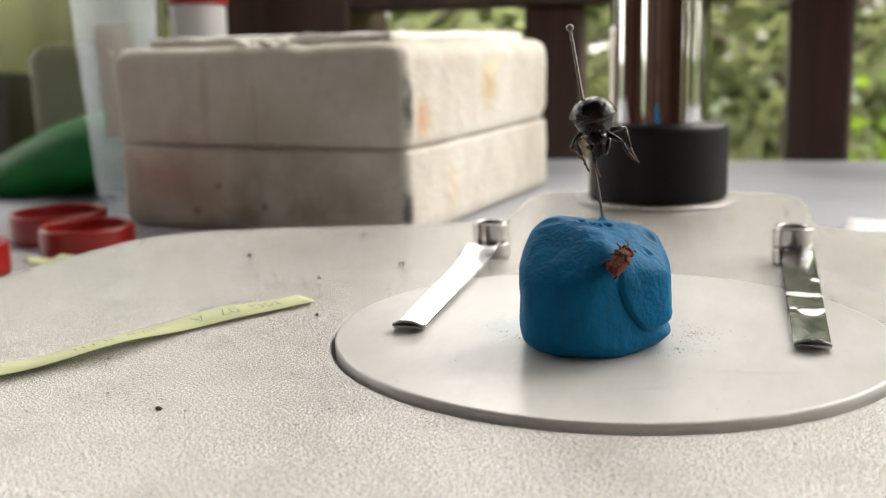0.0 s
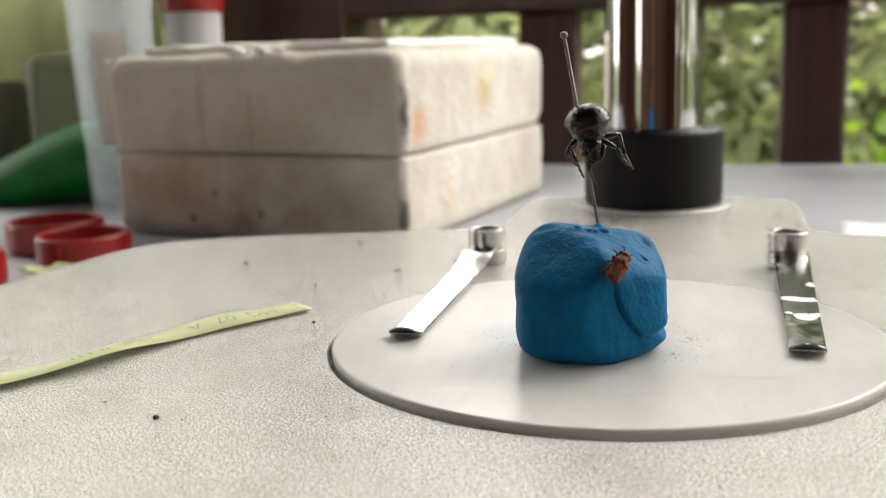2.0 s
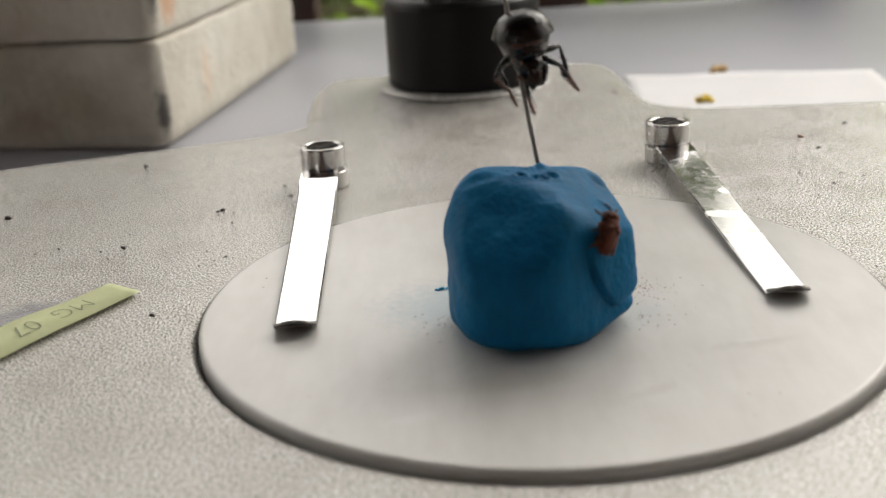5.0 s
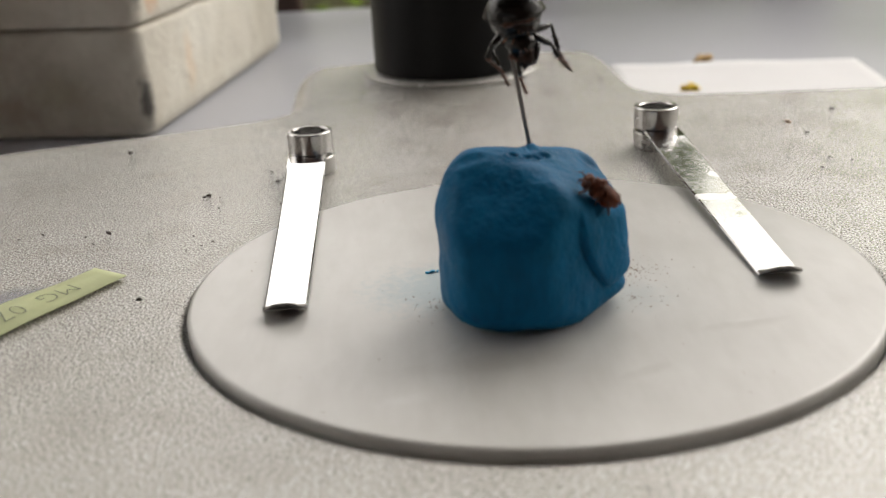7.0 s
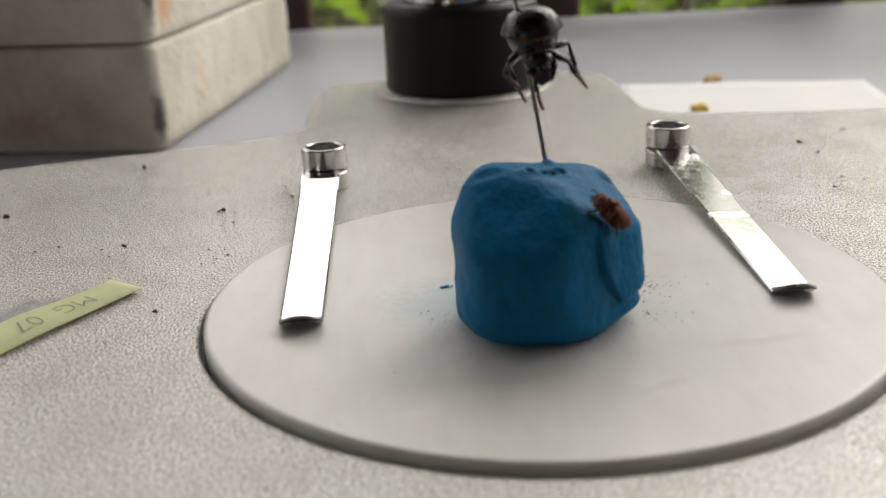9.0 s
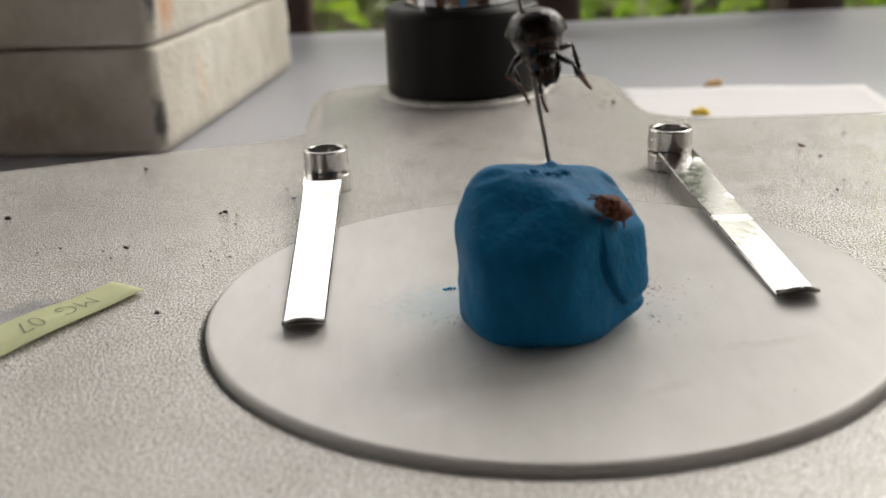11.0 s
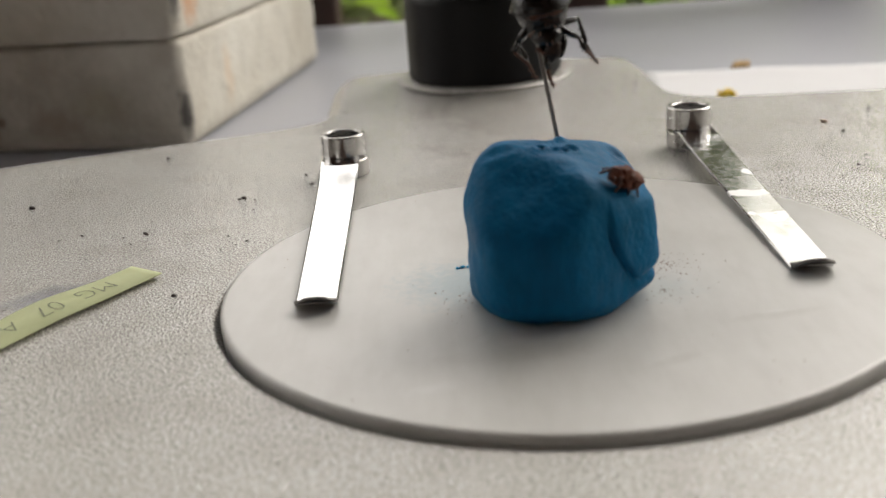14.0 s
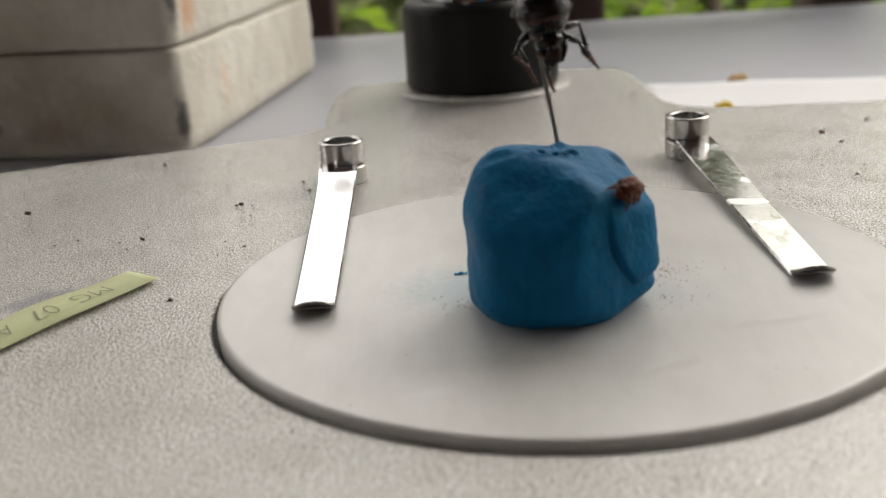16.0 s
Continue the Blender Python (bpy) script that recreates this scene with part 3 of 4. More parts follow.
def strip_mesh(length, w0, w1, z0, z1, drop):
    """Flat spring along -y from the origin: a level tab under the knob, a sharp crease, a short slope, then nearly flat to the tip."""
    bm = bmesh.new()
    th = 0.00045
    crease = 0.0080
    stops = [0.0, crease * 0.5, crease - 0.00012, crease + 0.00012] + [crease + 0.0004 + 0.0011 * k for k in range(8)]
    stops += [stops[-1] + (length - stops[-1]) * k / 30 for k in range(1, 31)]
    vs = []
    for d in stops:
        s = d / length
        w = (w0 + (w1 - w0) * s) / 2
        past = max(0.0, d - crease)
        z = z0 - drop * (1 - math.exp(-past / 0.0046)) + (z1 - z0 + drop) * past / (length - crease)
        ring = []
        bow = 0.0001 * smooth_step(0.97, 1.0, s)      # the end is arched across
        for x, dz in ((-w, -0.00016), (-w + 0.00022, 0.0), (-w * 0.5, 0.0), (0.0, 0.0), (w * 0.5, 0.0), (w - 0.00022, 0.0), (w, -0.00016)):
            ring.append(bm.verts.new((x, -d, z + dz + bow * (1 - (x / w) ** 2))))
        for x in (w, w * 0.5, 0, -w * 0.5, -w):
            ring.append(bm.verts.new((x, -d, z - th + bow * (1 - (x / w) ** 2))))
        vs.append(ring)
    for a, b in zip(vs, vs[1:]):
        m = len(a)
        for k in range(m):
            bm.faces.new((a[k], a[(k + 1) % m], b[(k + 1) % m], b[k]))
    bm.faces.new(vs[0])
    bm.faces.new(vs[-1])
    bmesh.ops.recalc_face_normals(bm, faces=bm.faces)
    return bm


def build_clip(stand, side):
    x, y = (-0.0334, 0.0590) if side < 0 else (0.0349, 0.0614)
    off = -0.0007 if side < 0 else 0.0006
    clip = thing("stage_clip", pose(x, y, 0), "polished steel spring clip with a ring knob on the stage", "stage clip", "clips on the stage")
    part("post", lathe([(0, 0.0), (0.0041, 0.0), (0.0043, 0.0003), (0.0043, 0.0032), (0.0041, 0.0034), (0, 0.0034)], 48), RING_STEEL, clip, at=pose(0.0003 if side < 0 else 0, 0, 0))
    tip = (-0.0329, -0.0093) if side < 0 else (0.0337, -0.0085)
    d = Vector((tip[0] - x - off, tip[1] - y, 0))
    turn = math.degrees(math.atan2(d.x, -d.y))
    strip = part("strip", strip_mesh(d.length, 0.0074, 0.0057, 0.0041, 0.0019, 0.0014 if side < 0 else 0.0004), CLIP_STEEL if side < 0 else TARNISHED, clip, "" if side < 0 else "tarnished grey steel strip", at=pose(off, 0, 0, 0, 0, turn))
    strip.data.set_sharp_from_angle(angle=radians(9))
    lip = bmesh.new()
    sheet = []
    y, z = 0.0, 0.0
    for j in range(13):      # the end turns up in a short arc, with a rounded outline
        f = j / 12
        wide = 0.0029 * math.sqrt(max(0.02, 1 - f ** 3))
        sheet.append([lip.verts.new((wide * u, y, z + 0.0001 * (1 - u * u))) for u in [-1 + 0.125 * i for i in range(17)]])
        a = radians(4 + 56 * f)
        y, z = y - 0.000225 * math.cos(a), z + 0.000225 * math.sin(a)
    for r0, r1 in zip(sheet, sheet[1:]):
        for i in range(16):
            lip.faces.new((r0[i], r0[i + 1], r1[i + 1], r1[i]))
    bmesh.ops.recalc_face_normals(lip, faces=lip.faces)
    bmesh.ops.solidify(lip, geom=list(lip.faces), thickness=0.0004)
    tip_m = pose(off, 0, 0, 0, 0, turn) @ pose(0, -d.length + 0.0002, 0.0019, 0, 0, 0)
    part("lip", lip, LIP_STEEL, clip, "rounded dark end lip", at=tip_m)
    part("ring_knob", lathe([(0.0030, 0.0041), (0.00415, 0.0041), (0.0043, 0.00425), (0.0043, 0.0080), (0.0042, 0.0082), (0.0033, 0.0082), (0.0031, 0.0080), (0.0031, 0.0050), (0, 0.0048)], 64), KNOB_STEEL, clip)
    return clip


# ---- clay block, pin, insects ----
BC = Vector((-0.00099, -0.01063, 0.0))   # middle of the block
BLOCK_PLANES = [  # outward direction, distance from the middle (mm)
    ((-1.0, -0.12, 0.05), 11.5), ((1.0, 0.1, 0.06), 12.05), ((-0.12, -0.99, 0.0), 12.9), ((0.64, -0.76, 0.05), 10.65), ((0.05, 1.0, 0.06), 9.67),
    ((0.1, 0.07, 1.0), 10.63), ((0, 0, -1.0), 10.4), ((-0.7, -0.7, 0.04), 14.6), ((0.55, -0.2, 0.8), 10.18), ((-0.6, 0.0, 0.8), 14.5), ((-0.22, -0.62, 0.75), 10.4),
    ((-0.85, -0.05, 0.53), 13.2), ((-0.7, 0.7, 0.05), 9.26), ((0.7, 0.7, 0.05), 15.55), ((-0.05, 0.6, 0.8), 11.52), ((0.6, -0.3, -0.74), 13.9), ((-0.6, -0.3, -0.74), 14.7), ((0.0, -0.67, -0.74), 13.7)]


def smooth_step(a, b, x):
    t = max(0.0, min(1.0, (x - a) / (b - a)))
    return t * t * (3 - 2 * t)


def block_radius(d):
    p = 14.0
    s = 0.0
    for nrm, h in BLOCK_PLANES:
        n = Vector(nrm).normalized()
        c = n.dot(d) / h
        if c > 0:
            s += c ** p
    r = s ** (-1 / p)
    return r


def block_mesh():
    bm = bmesh.new()
    U, V = 300, 180
    grid = []
    for j in range(V + 1):
        ph = math.pi * j / V
        row = []
        for i in range(U):
            th = 2 * math.pi * i / U
            d = Vector((math.sin(ph) * math.cos(th), math.sin(ph) * math.sin(th), math.cos(ph)))
            r = block_radius(d)
            q = d * r
            r += 0.25 * noise.noise(q * 0.16) + 0.16 * noise.noise(q * 0.42 + Vector((5, 2, 1))) + 0.05 * noise.noise(q * 1.5)
            q = d * r
            # pressed flap on the facet beside the front corner
            u = q.x * 0.76 + q.y * 0.64      # along the facet
            w = q.z
            if d.dot(Vector((0.64, -0.76, 0))) > 0.25:
                edge = -1.45 + 0.065 * max(0.0, 2.8 - w) ** 2
                in_u = smooth_step(edge - 0.25, edge + 0.12, u)
                low = -5.6 + 0.05 * (u - 3.5) ** 2
                in_w = smooth_step(low - 0.25, low + 0.25, w) * (1 - smooth_step(2.0, 6.5, w))
                q += d * 0.62 * in_u * in_w
                # creases beside and under the flap
                q -= d * 0.45 * math.exp(-((u - edge + 0.35) / 0.3) ** 2) * (1 - smooth_step(0.0, 4.0, w)) * smooth_step(-6.4, -5.0, w)
                q -= d * 0.35 * math.exp(-((w - low + 0.45) / 0.3) ** 2) * smooth_step(edge - 0.2, edge + 0.3, u)
                # thumb-print ridges
                q += d * 0.014 * math.sin(7.0 * u + 3.0 * w + 4 * noise.noise(q * 0.5)) * in_u * in_w
            if q.z > 4:
                q.z -= 0.75 * math.exp(-((q.x - 1.5) / 5.0) ** 2 - ((q.y + 1.5) / 3.2) ** 2)
                q.z -= 0.5 * math.exp(-((q.x - 5.0) / 2.2) ** 2 - ((q.y + 5.5) / 2.0) ** 2)
                hatch = math.exp(-((q.x + 1.5) / 2.4) ** 2 - ((q.y - 3.2) / 1.6) ** 2)
                q.z += 0.09 * hatch * math.sin(q.x * 9.0 + q.y * 1.5)
                q.z -= 0.35 * math.exp(-((q.x + 6.5) / 1.6) ** 2 - ((q.y + 1.0) / 0.7) ** 2)
            # the side draws in towards the foot, with a bulge over it
            side_k = smooth_step(3.0, 9.0, -q.x)
            q.x += side_k * (0.4 * smooth_step(4.5, -3.5, q.z) - 0.3 * math.exp(-((q.z - 3.2) / 2.6) ** 2))
            # a notch under the flap and the foot that sticks out below it
            right_k = smooth_step(6.0, 10.0, q.x) * math.exp(-((q.y + 1.0) / 5.5) ** 2)
            q.x += right_k * (0.55 * math.exp(-((q.z + 7.3) / 0.9) ** 2) - 0.6 * math.exp(-((q.z + 5.5) / 0.7) ** 2))
            # dimples round the pin
            for px, py, rr, dep in ((-1.6, -0.8, 0.5, 0.45), (0.2, -0.9, 0.55, 0.5), (1.3, -0.6, 0.5, 0.5), (2.4, 0.6, 0.7, 0.4), (8.8, 4.0, 0.9, 0.5), (9.0, -1.6, 0.6, 0.3)):
                if q.z > 5:
                    k = math.hypot(q.x - px, q.y - py) / rr
                    q.z -= dep * math.exp(-k * k)
                    q.z += 0.22 * math.exp(-(k - 1.6) ** 2 * 3)
            # lip of clay squeezed up at the pin's foot
            if q.z > 5:
                k = math.hypot(q.x - 1.5, q.y - 3.6)
                q.z += 0.7 * math.exp(-k * k / 0.8)
            nub = (q - Vector((4.9, -10.6, -7.6))).length
            q += d * 0.45 * math.exp(-(nub / 0.7) ** 2)
            q.z = max(q.z, -9.9)
            row.append(bm.verts.new(q * 0.001))
            if j in (0, V):
                break
        grid.append(row)
    for a, b in zip(grid, grid[1:]):
        for k in range(U):
            j = (k + 1) % U
            if len(a) == 1:
                bm.faces.new((a[0], b[k], b[j]))
            elif len(b) == 1:
                bm.faces.new((a[k], b[0], a[j]))
            else:
                bm.faces.new((a[k], b[k], b[j], a[j]))
    bmesh.ops.recalc_face_normals(bm, faces=bm.faces)
    return bm


def build_block():
    ob = part("clay_block", block_mesh(), CLAY)
    ob.matrix_basis = pose(BC.x, BC.y, PLATE_TOP + 0.0099)
    tagged(ob, "hand-pressed blue modelling clay block on the stage plate", "clay block")


PIN_FOOT, PIN_TOP = Vector((0.0015, -0.0058, 0.0145)), Vector((-0.0051, -0.0062, 0.0521))


def build_pin():
    pin = thing("insect_pin", Matrix.Translation(PIN_FOOT), "thin steel insect pin standing tilted in blue clay", "insect pin")
    d = PIN_TOP - PIN_FOOT
    part("shaft", tube([Vector((0, 0, 0)), d * 0.04, d * 0.5, d * 0.99], [0.00006, 0.00028, 0.00028, 0.00028], 10), PIN_STEEL, pin)
    part("head", egg(0.00068, 0.00068, 0.0006, d, seg=16), PIN_STEEL, pin, "round dull brass pin head")


def leg_tube(points, r0, r1):
    n = len(points)
    return tube(points, [r0 + (r1 - r0) * i / (n - 1) for i in range(n)], 6)


def mm(*p):
    return Vector(p) * 0.001


def build_pinned_insect():
    o = PIN_FOOT.lerp(PIN_TOP, 0.60)
    bug = thing("pinned_insect", Matrix.Translation(o), "dried glossy black beetle skewered on a steel pin", "insect")
    # body seen end-on: domed wing cases with a sharp margin above, a belly that narrows downwards
    set_body = Matrix.Translation(mm(1.1, -0.4, 1.15)) @ pose(0, 0, 0, 10, -7, -6)
    bm = bmesh.new()
    U, V = 40, 18
    rings = []
    for j in range(V + 1):
        b = math.pi / 2 * j / V
        rings.append([])
        for i in range(U):
            a = 2 * math.pi * i / U
            x, y, z = math.cos(a) * math.cos(b), math.sin(a) * math.cos(b), math.sin(b)
            seam = math.exp(-(x / 0.035) ** 2) * smooth_step(0.0, 0.35, z)
            ridge = 0.010 * math.cos(x * 26) * smooth_step(0.1, 0.5, z)
            k = 1 - 0.03 * seam + ridge + 0.02 * noise.noise(Vector((x, y, z)) * 4)
            flare = 1 + 0.05 * math.exp(-(z / 0.10) ** 2)
            rings[-1].append(bm.verts.new((3.7 * x * k * flare * 0.001, (4.3 if y > 0 else 3.3) * y * k * flare * 0.001, 2.85 * z * k * 0.001)))
    # the margin turns under and runs inwards
    for f, z in ((0.97, -0.16), (0.86, -0.10), (0.70, 0.35)):
        rings.insert(0, [bm.verts.new((v.co.x / 1.05 * f, v.co.y / 1.05 * f, z * 0.001)) for v in rings[0 if f > 0.96 else 0]])
    for a, b in zip(rings, rings[1:]):
        for k in range(U):
            j = (k + 1) % U
            bm.faces.new((a[k], a[j], b[j], b[k]))
    bmesh.ops.recalc_face_normals(bm, faces=bm.faces)
    bmesh.ops.transform(bm, matrix=set_body, verts=bm.verts)
    part("wing_case", bm, CHITIN, bug, "glossy black domed wing case")
    bm = lathe([(0, 0.0006), (0.0030, 0.0004), (0.0034, -0.0003), (0.0033, -0.0010), (0.0030, -0.0018), (0.0026, -0.0025), (0.0021, -0.0031), (0.0012, -0.0035), (0, -0.0036)], 40)
    for v in bm.verts:
        c = v.co * 1000
        k = 1 + 0.05 * noise.noise(c * 0.9) + 0.03 * noise.noise(c * 2.6 + Vector((0, 4, 0))) + 0.022 * math.sin(c.z * 8)
        v.co = Vector((v.co.x * k, v.co.y * 0.92 * k, v.co.z))
    bmesh.ops.transform(bm, matrix=set_body, verts=bm.verts)
    part("belly", bm, CHITIN, bug, "dark ridged belly")
    # plates at the open end, dull brown between black ones
    for k, (x, z, w, h, y) in enumerate(((1.0, 1.1, 2.3, 0.42, -3.1), (1.3, 0.35, 2.0, 0.40, -3.0), (1.7, -0.4, 1.6, 0.40, -2.75), (1.5, -1.1, 1.4, 0.42, -2.35))):
        part("belly_plate", egg(w * 0.001, 0.00055, h * 0.001, mm(x, y, z), pose(0, 0, 0, -22, 9 * (-1) ** k, 4), 26, 0.5, 3.0 + k), (CHITIN, CHITIN_BROWN, CHITIN_DARK, CHITIN)[k], bug)
    part("breast_plate", egg(0.0020, 0.0017, 0.0016, mm(1.7, -0.9, -2.5), pose(0, 0, 0, 14, 8), 26, 0.18, 5.0), CHITIN, bug)
    part("mouthparts", egg(0.0011, 0.0009, 0.0013, mm(2.3, -1.5, -4.2), pose(0, 0, 0, 10, 14), 18, 0.4, 2.0), CHITIN_DARK, bug)
    rnd = random.Random(12)
    for k in range(16):
        a = rnd.uniform(-2.9, -0.2)
        z = rnd.uniform(-3.6, 0.8)
        w = 2.6 + 0.25 * z
        st = mm(1.4 + w * math.cos(a) * 0.8, -1.2 + 1.6 * math.sin(a), z)
        part("hair_tuft", leg_tube([st, st + mm(0.5 * math.cos(a), -0.35, -0.45)], 0.00012, 0.00003), (AMBER, CHITIN_BROWN)[k % 2], bug)
    # femur from its root to the knee, tibia to the spurs, then a thin foot
    legs = [
        [(3.0, 0.8, -1.5), (6.1, 2.2, -1.1), (6.9, 1.7, -4.3), (7.6, 1.3, -5.6), (8.4, 1.1, -6.9)],
        [(2.6, 0.0, -1.5), (5.8, 0.3, -3.2), (6.6, 0.2, -4.8), (7.3, 0.1, -5.5), (7.8, 0.0, -6.2)],
        [(3.9, -0.9, -2.6), (3.3, -1.6, -5.1), (1.5, -1.6, -4.7), (0.6, -1.5, -4.1), (0.2, -1.5, -3.9)],
        [(-0.4, 0.0, -1.6), (-1.9, -0.3, -2.9), (-2.4, -0.4, -4.3), (-1.6, -0.5, -5.1), (-0.5, -0.6, -6.0)],
        [(-0.6, 0.9, -2.0), (-1.7, 1.0, -3.4), (-0.8, 0.8, -5.7), (-0.2, 0.8, -7.0), (0.4, 0.8, -8.3)],
        [(0.6, -0.6, -2.6), (1.2, -1.5, -4.6), (1.6, -1.4, -6.6), (1.9, -1.2, -7.8), (2.4, -1.1, -9.0)]]
    for k, pts in enumerate(legs):
        root, knee, ankle, mid, tip = (mm(*p) for p in pts)
        leg = part("leg", tube([root, root.lerp(knee, 0.35), root.lerp(knee, 0.75), knee], [0.00030, 0.00050, 0.00042, 0.00026], 10), CHITIN, bug)
        part("shin", tube([knee, knee.lerp(ankle, 0.4), knee.lerp(ankle, 0.85), ankle], [0.00022, 0.00027, 0.00036, 0.00024], 8), CHITIN, leg)
        along = (ankle - knee).normalized()
        out = along.cross(Vector((0, 1, 0))).normalized()
        for j in range(5):
            q = knee.lerp(ankle, 0.35 + 0.15 * j)
            s = 1 if (j + k) % 2 else -1
            part("spur", leg_tube([q, q + out * s * 0.00052 + along * 0.00035], 0.00013, 0.00004), CHITIN_DARK, leg)
        beads = [ankle, ankle.lerp(mid, 0.3), ankle.lerp(mid, 0.6), mid, mid.lerp(tip, 0.35), mid.lerp(tip, 0.7), tip]
        part("foot", tube(beads, [0.00016, 0.00026, 0.00016, 0.00024, 0.00015, 0.00021, 0.00008], 8), CHITIN_BROWN, leg)
        for j in range(6):
            q = ankle.lerp(tip, 0.1 + 0.15 * j)
            s = 1 if j % 2 else -1
            part("bristle", leg_tube([q, q + out * s * 0.0004 + along * 0.00025], 0.00009, 0.00003), AMBER, leg)


def build_small_insect():
    """Stands on z = 0, faces +y."""
    def sm(*p):
        return Vector(p) * 0.0008
    bug = thing("small_insect", pose(0.006, -0.014, 0.018), "small reddish-brown insect crawling on the blue clay", "insect")
    part("abdomen", egg(0.00128, 0.00152, 0.00104, sm(0, -1.5, 1.5), pose(0, 0, 0, -6), 26, 0.4, 4.0, -0.16), INSECT, bug)
    part("thorax", egg(0.00144, 0.00112, 0.00120, sm(0, 0.7, 1.8), None, 26, 0.4, 9.0), INSECT, bug)
    head = part("head", egg(0.00112, 0.00080, 0.00096, sm(0, 2.4, 1.6), None, 20, 0.35, 2.0), INSECT, bug)
    for s in (-1, 1):
        part("eye", egg(0.00034, 0.00040, 0.00044, sm(1.05 * s, 2.7, 1.8), None, 10), INSECT_DARK, head)
        part("antenna", leg_tube([sm(0.5 * s, 3.2, 1.7), sm(1.1 * s, 3.9, 2.0), sm(1.6 * s, 4.2, 1.2)], 0.00013, 0.00009), INSECT_DARK, head)
        part("wing_case", egg(0.00072, 0.00168, 0.00024, sm(0.75 * s, -1.3, 2.5), pose(0, 0, 0, 8, 24 * s, 6 * s), 18, 0.45, 3.0), INSECT, bug)
        for y0, y1, y2 in ((1.3, 2.2, 3.2), (0.3, 0.3, -0.1), (-0.5, -1.5, -2.8)):
            part("leg", leg_tube([sm(0.9 * s, y0, 1.0), sm(1.5 * s, y1, 1.5), sm(1.9 * s, (y1 + y2) / 2, 0.7), sm(2.1 * s, y2, 0.05)], 0.00026, 0.00012), INSECT_DARK, bug)
    return bug


# ---- small things on the stage ----
def build_label():
    lab = thing("paper_label", pose(-0.0618, 0.0099, 0.0), "curled yellow-green paper strip with pencil writing", "label")
    # local x runs from the tip along the strip
    L, Wd, N = 0.078, 0.0068, 60

    def bend_of(s):
        return 0.0001 + 0.0044 * smooth_step(0.3, 0.68, s)

    def tilt_of(s):
        return -0.0004 * math.sin(s * 8.0) * smooth_step(0.0, 0.25, s)

    bm = bmesh.new()
    th = 0.00012

    def height(s):
        return 0.0006 + 0.0007 * math.sin(s * 8.2 + 0.2) ** 2 * smooth_step(0.05, 0.3, s) + 0.0006 * smooth_step(0.55, 1.0, s)

    rows_ = []
    for i in range(N + 1):
        s = i / N
        x = L * s
        bend, tilt = bend_of(s), tilt_of(s)
        x -= 0.0015
        z = height(s)
        a, b = (x, -Wd / 2 + bend), (x, Wd / 2 + bend)
        za, zb = max(0.0003, z - tilt), max(0.0003, z + tilt)
        rows_.append([bm.verts.new((a[0], a[1], za)), bm.verts.new((b[0], b[1], zb)), bm.verts.new((b[0], b[1], zb + th)), bm.verts.new((a[0], a[1], za + th))])
    for a, b in zip(rows_, rows_[1:]):
        for k in range(4):
            bm.faces.new((a[k], a[(k + 1) % 4], b[(k + 1) % 4], b[k]))
    bm.faces.new(rows_[0])
    bm.faces.new(rows_[-1])
    bmesh.ops.recalc_face_normals(bm, faces=bm.faces)
    angle = math.degrees(math.atan2(-0.824, -0.566))
    part("strip", bm, LABEL, lab, at=pose(0, 0, 0, 0, 0, angle))
    frame_m = pose(0, 0, 0, 0, 0, angle)
    for word, x0, size in (("MG", 0.0047, 0.0044), ("07", 0.0137, 0.0044), ("A", 0.0208, 0.0042), ("19-0", 0.0306, 0.0034)):
        cu = bpy.data.curves.new("writing", "FONT")
        cu.body, cu.size, cu.resolution_u, cu.offset = word, size, 3, -0.00008
        tmp = bpy.data.objects.new("writing", cu)
        me = bpy.data.meshes.new_from_object(tmp)
        bpy.data.objects.remove(tmp)
        bm = bmesh.new()
        bm.from_mesh(me)
        for v in bm.verts:
            thin_x, thin_y = v.co.x + x0, v.co.y - 0.0015
            sx = max(0.0, min(1.0, (thin_x + 0.0015) / L))
            bx_, by_, hx = bend_of(sx), thin_y, height(sx)
            f = (by_) / (Wd / 2)
            v.co = Vector((thin_x, by_ + bx_, max(0.0003, hx + tilt_of(sx) * f) + th + 0.00016))
        part("writing", bm, INK, lab, "grey pencil writing", at=frame_m, smooth=False)
    for x0, w in ((0.0402, 0.0003), (0.0412, 0.0003), (0.0436, 0.0003), (0.0454, 0.0003), (0.0468, 0.0003)):
        bm = bmesh.new()
        bmesh.ops.create_grid(bm, x_segments=1, y_segments=1, size=0.5)
        for v in bm.verts:
            px, py = x0 + v.co.x * w, v.co.y * 0.0018
            sx = (px + 0.0015) / L
            v.co = Vector((px, py + bend_of(sx), max(0.0003, height(sx) + tilt_of(sx) * py / (Wd / 2)) + th + 0.00016))
        part("writing", bm, INK, lab, "grey pencil mark", at=frame_m, smooth=False)


def grain_bm(points, seed):
    rnd = random.Random(seed)
    bm = bmesh.new()
    for x, y, z, r in points:
        res = bmesh.ops.create_icosphere(bm, subdivisions=1, radius=r)
        sx, sy, sz = rnd.uniform(0.6, 1.5), rnd.uniform(0.5, 1.1), rnd.uniform(0.35, 0.8)
        rot = Euler((rnd.uniform(-0.4, 0.4), rnd.uniform(-0.4, 0.4), rnd.uniform(0, 6.3))).to_matrix()
        for v in res["verts"]:
            c = v.co
            c = Vector((c.x * sx, c.y * sy, c.z * sz)) * rnd.uniform(0.8, 1.2)
            v.co = rot @ c + Vector((x, y, z + r * sz * 0.6))
    return bm


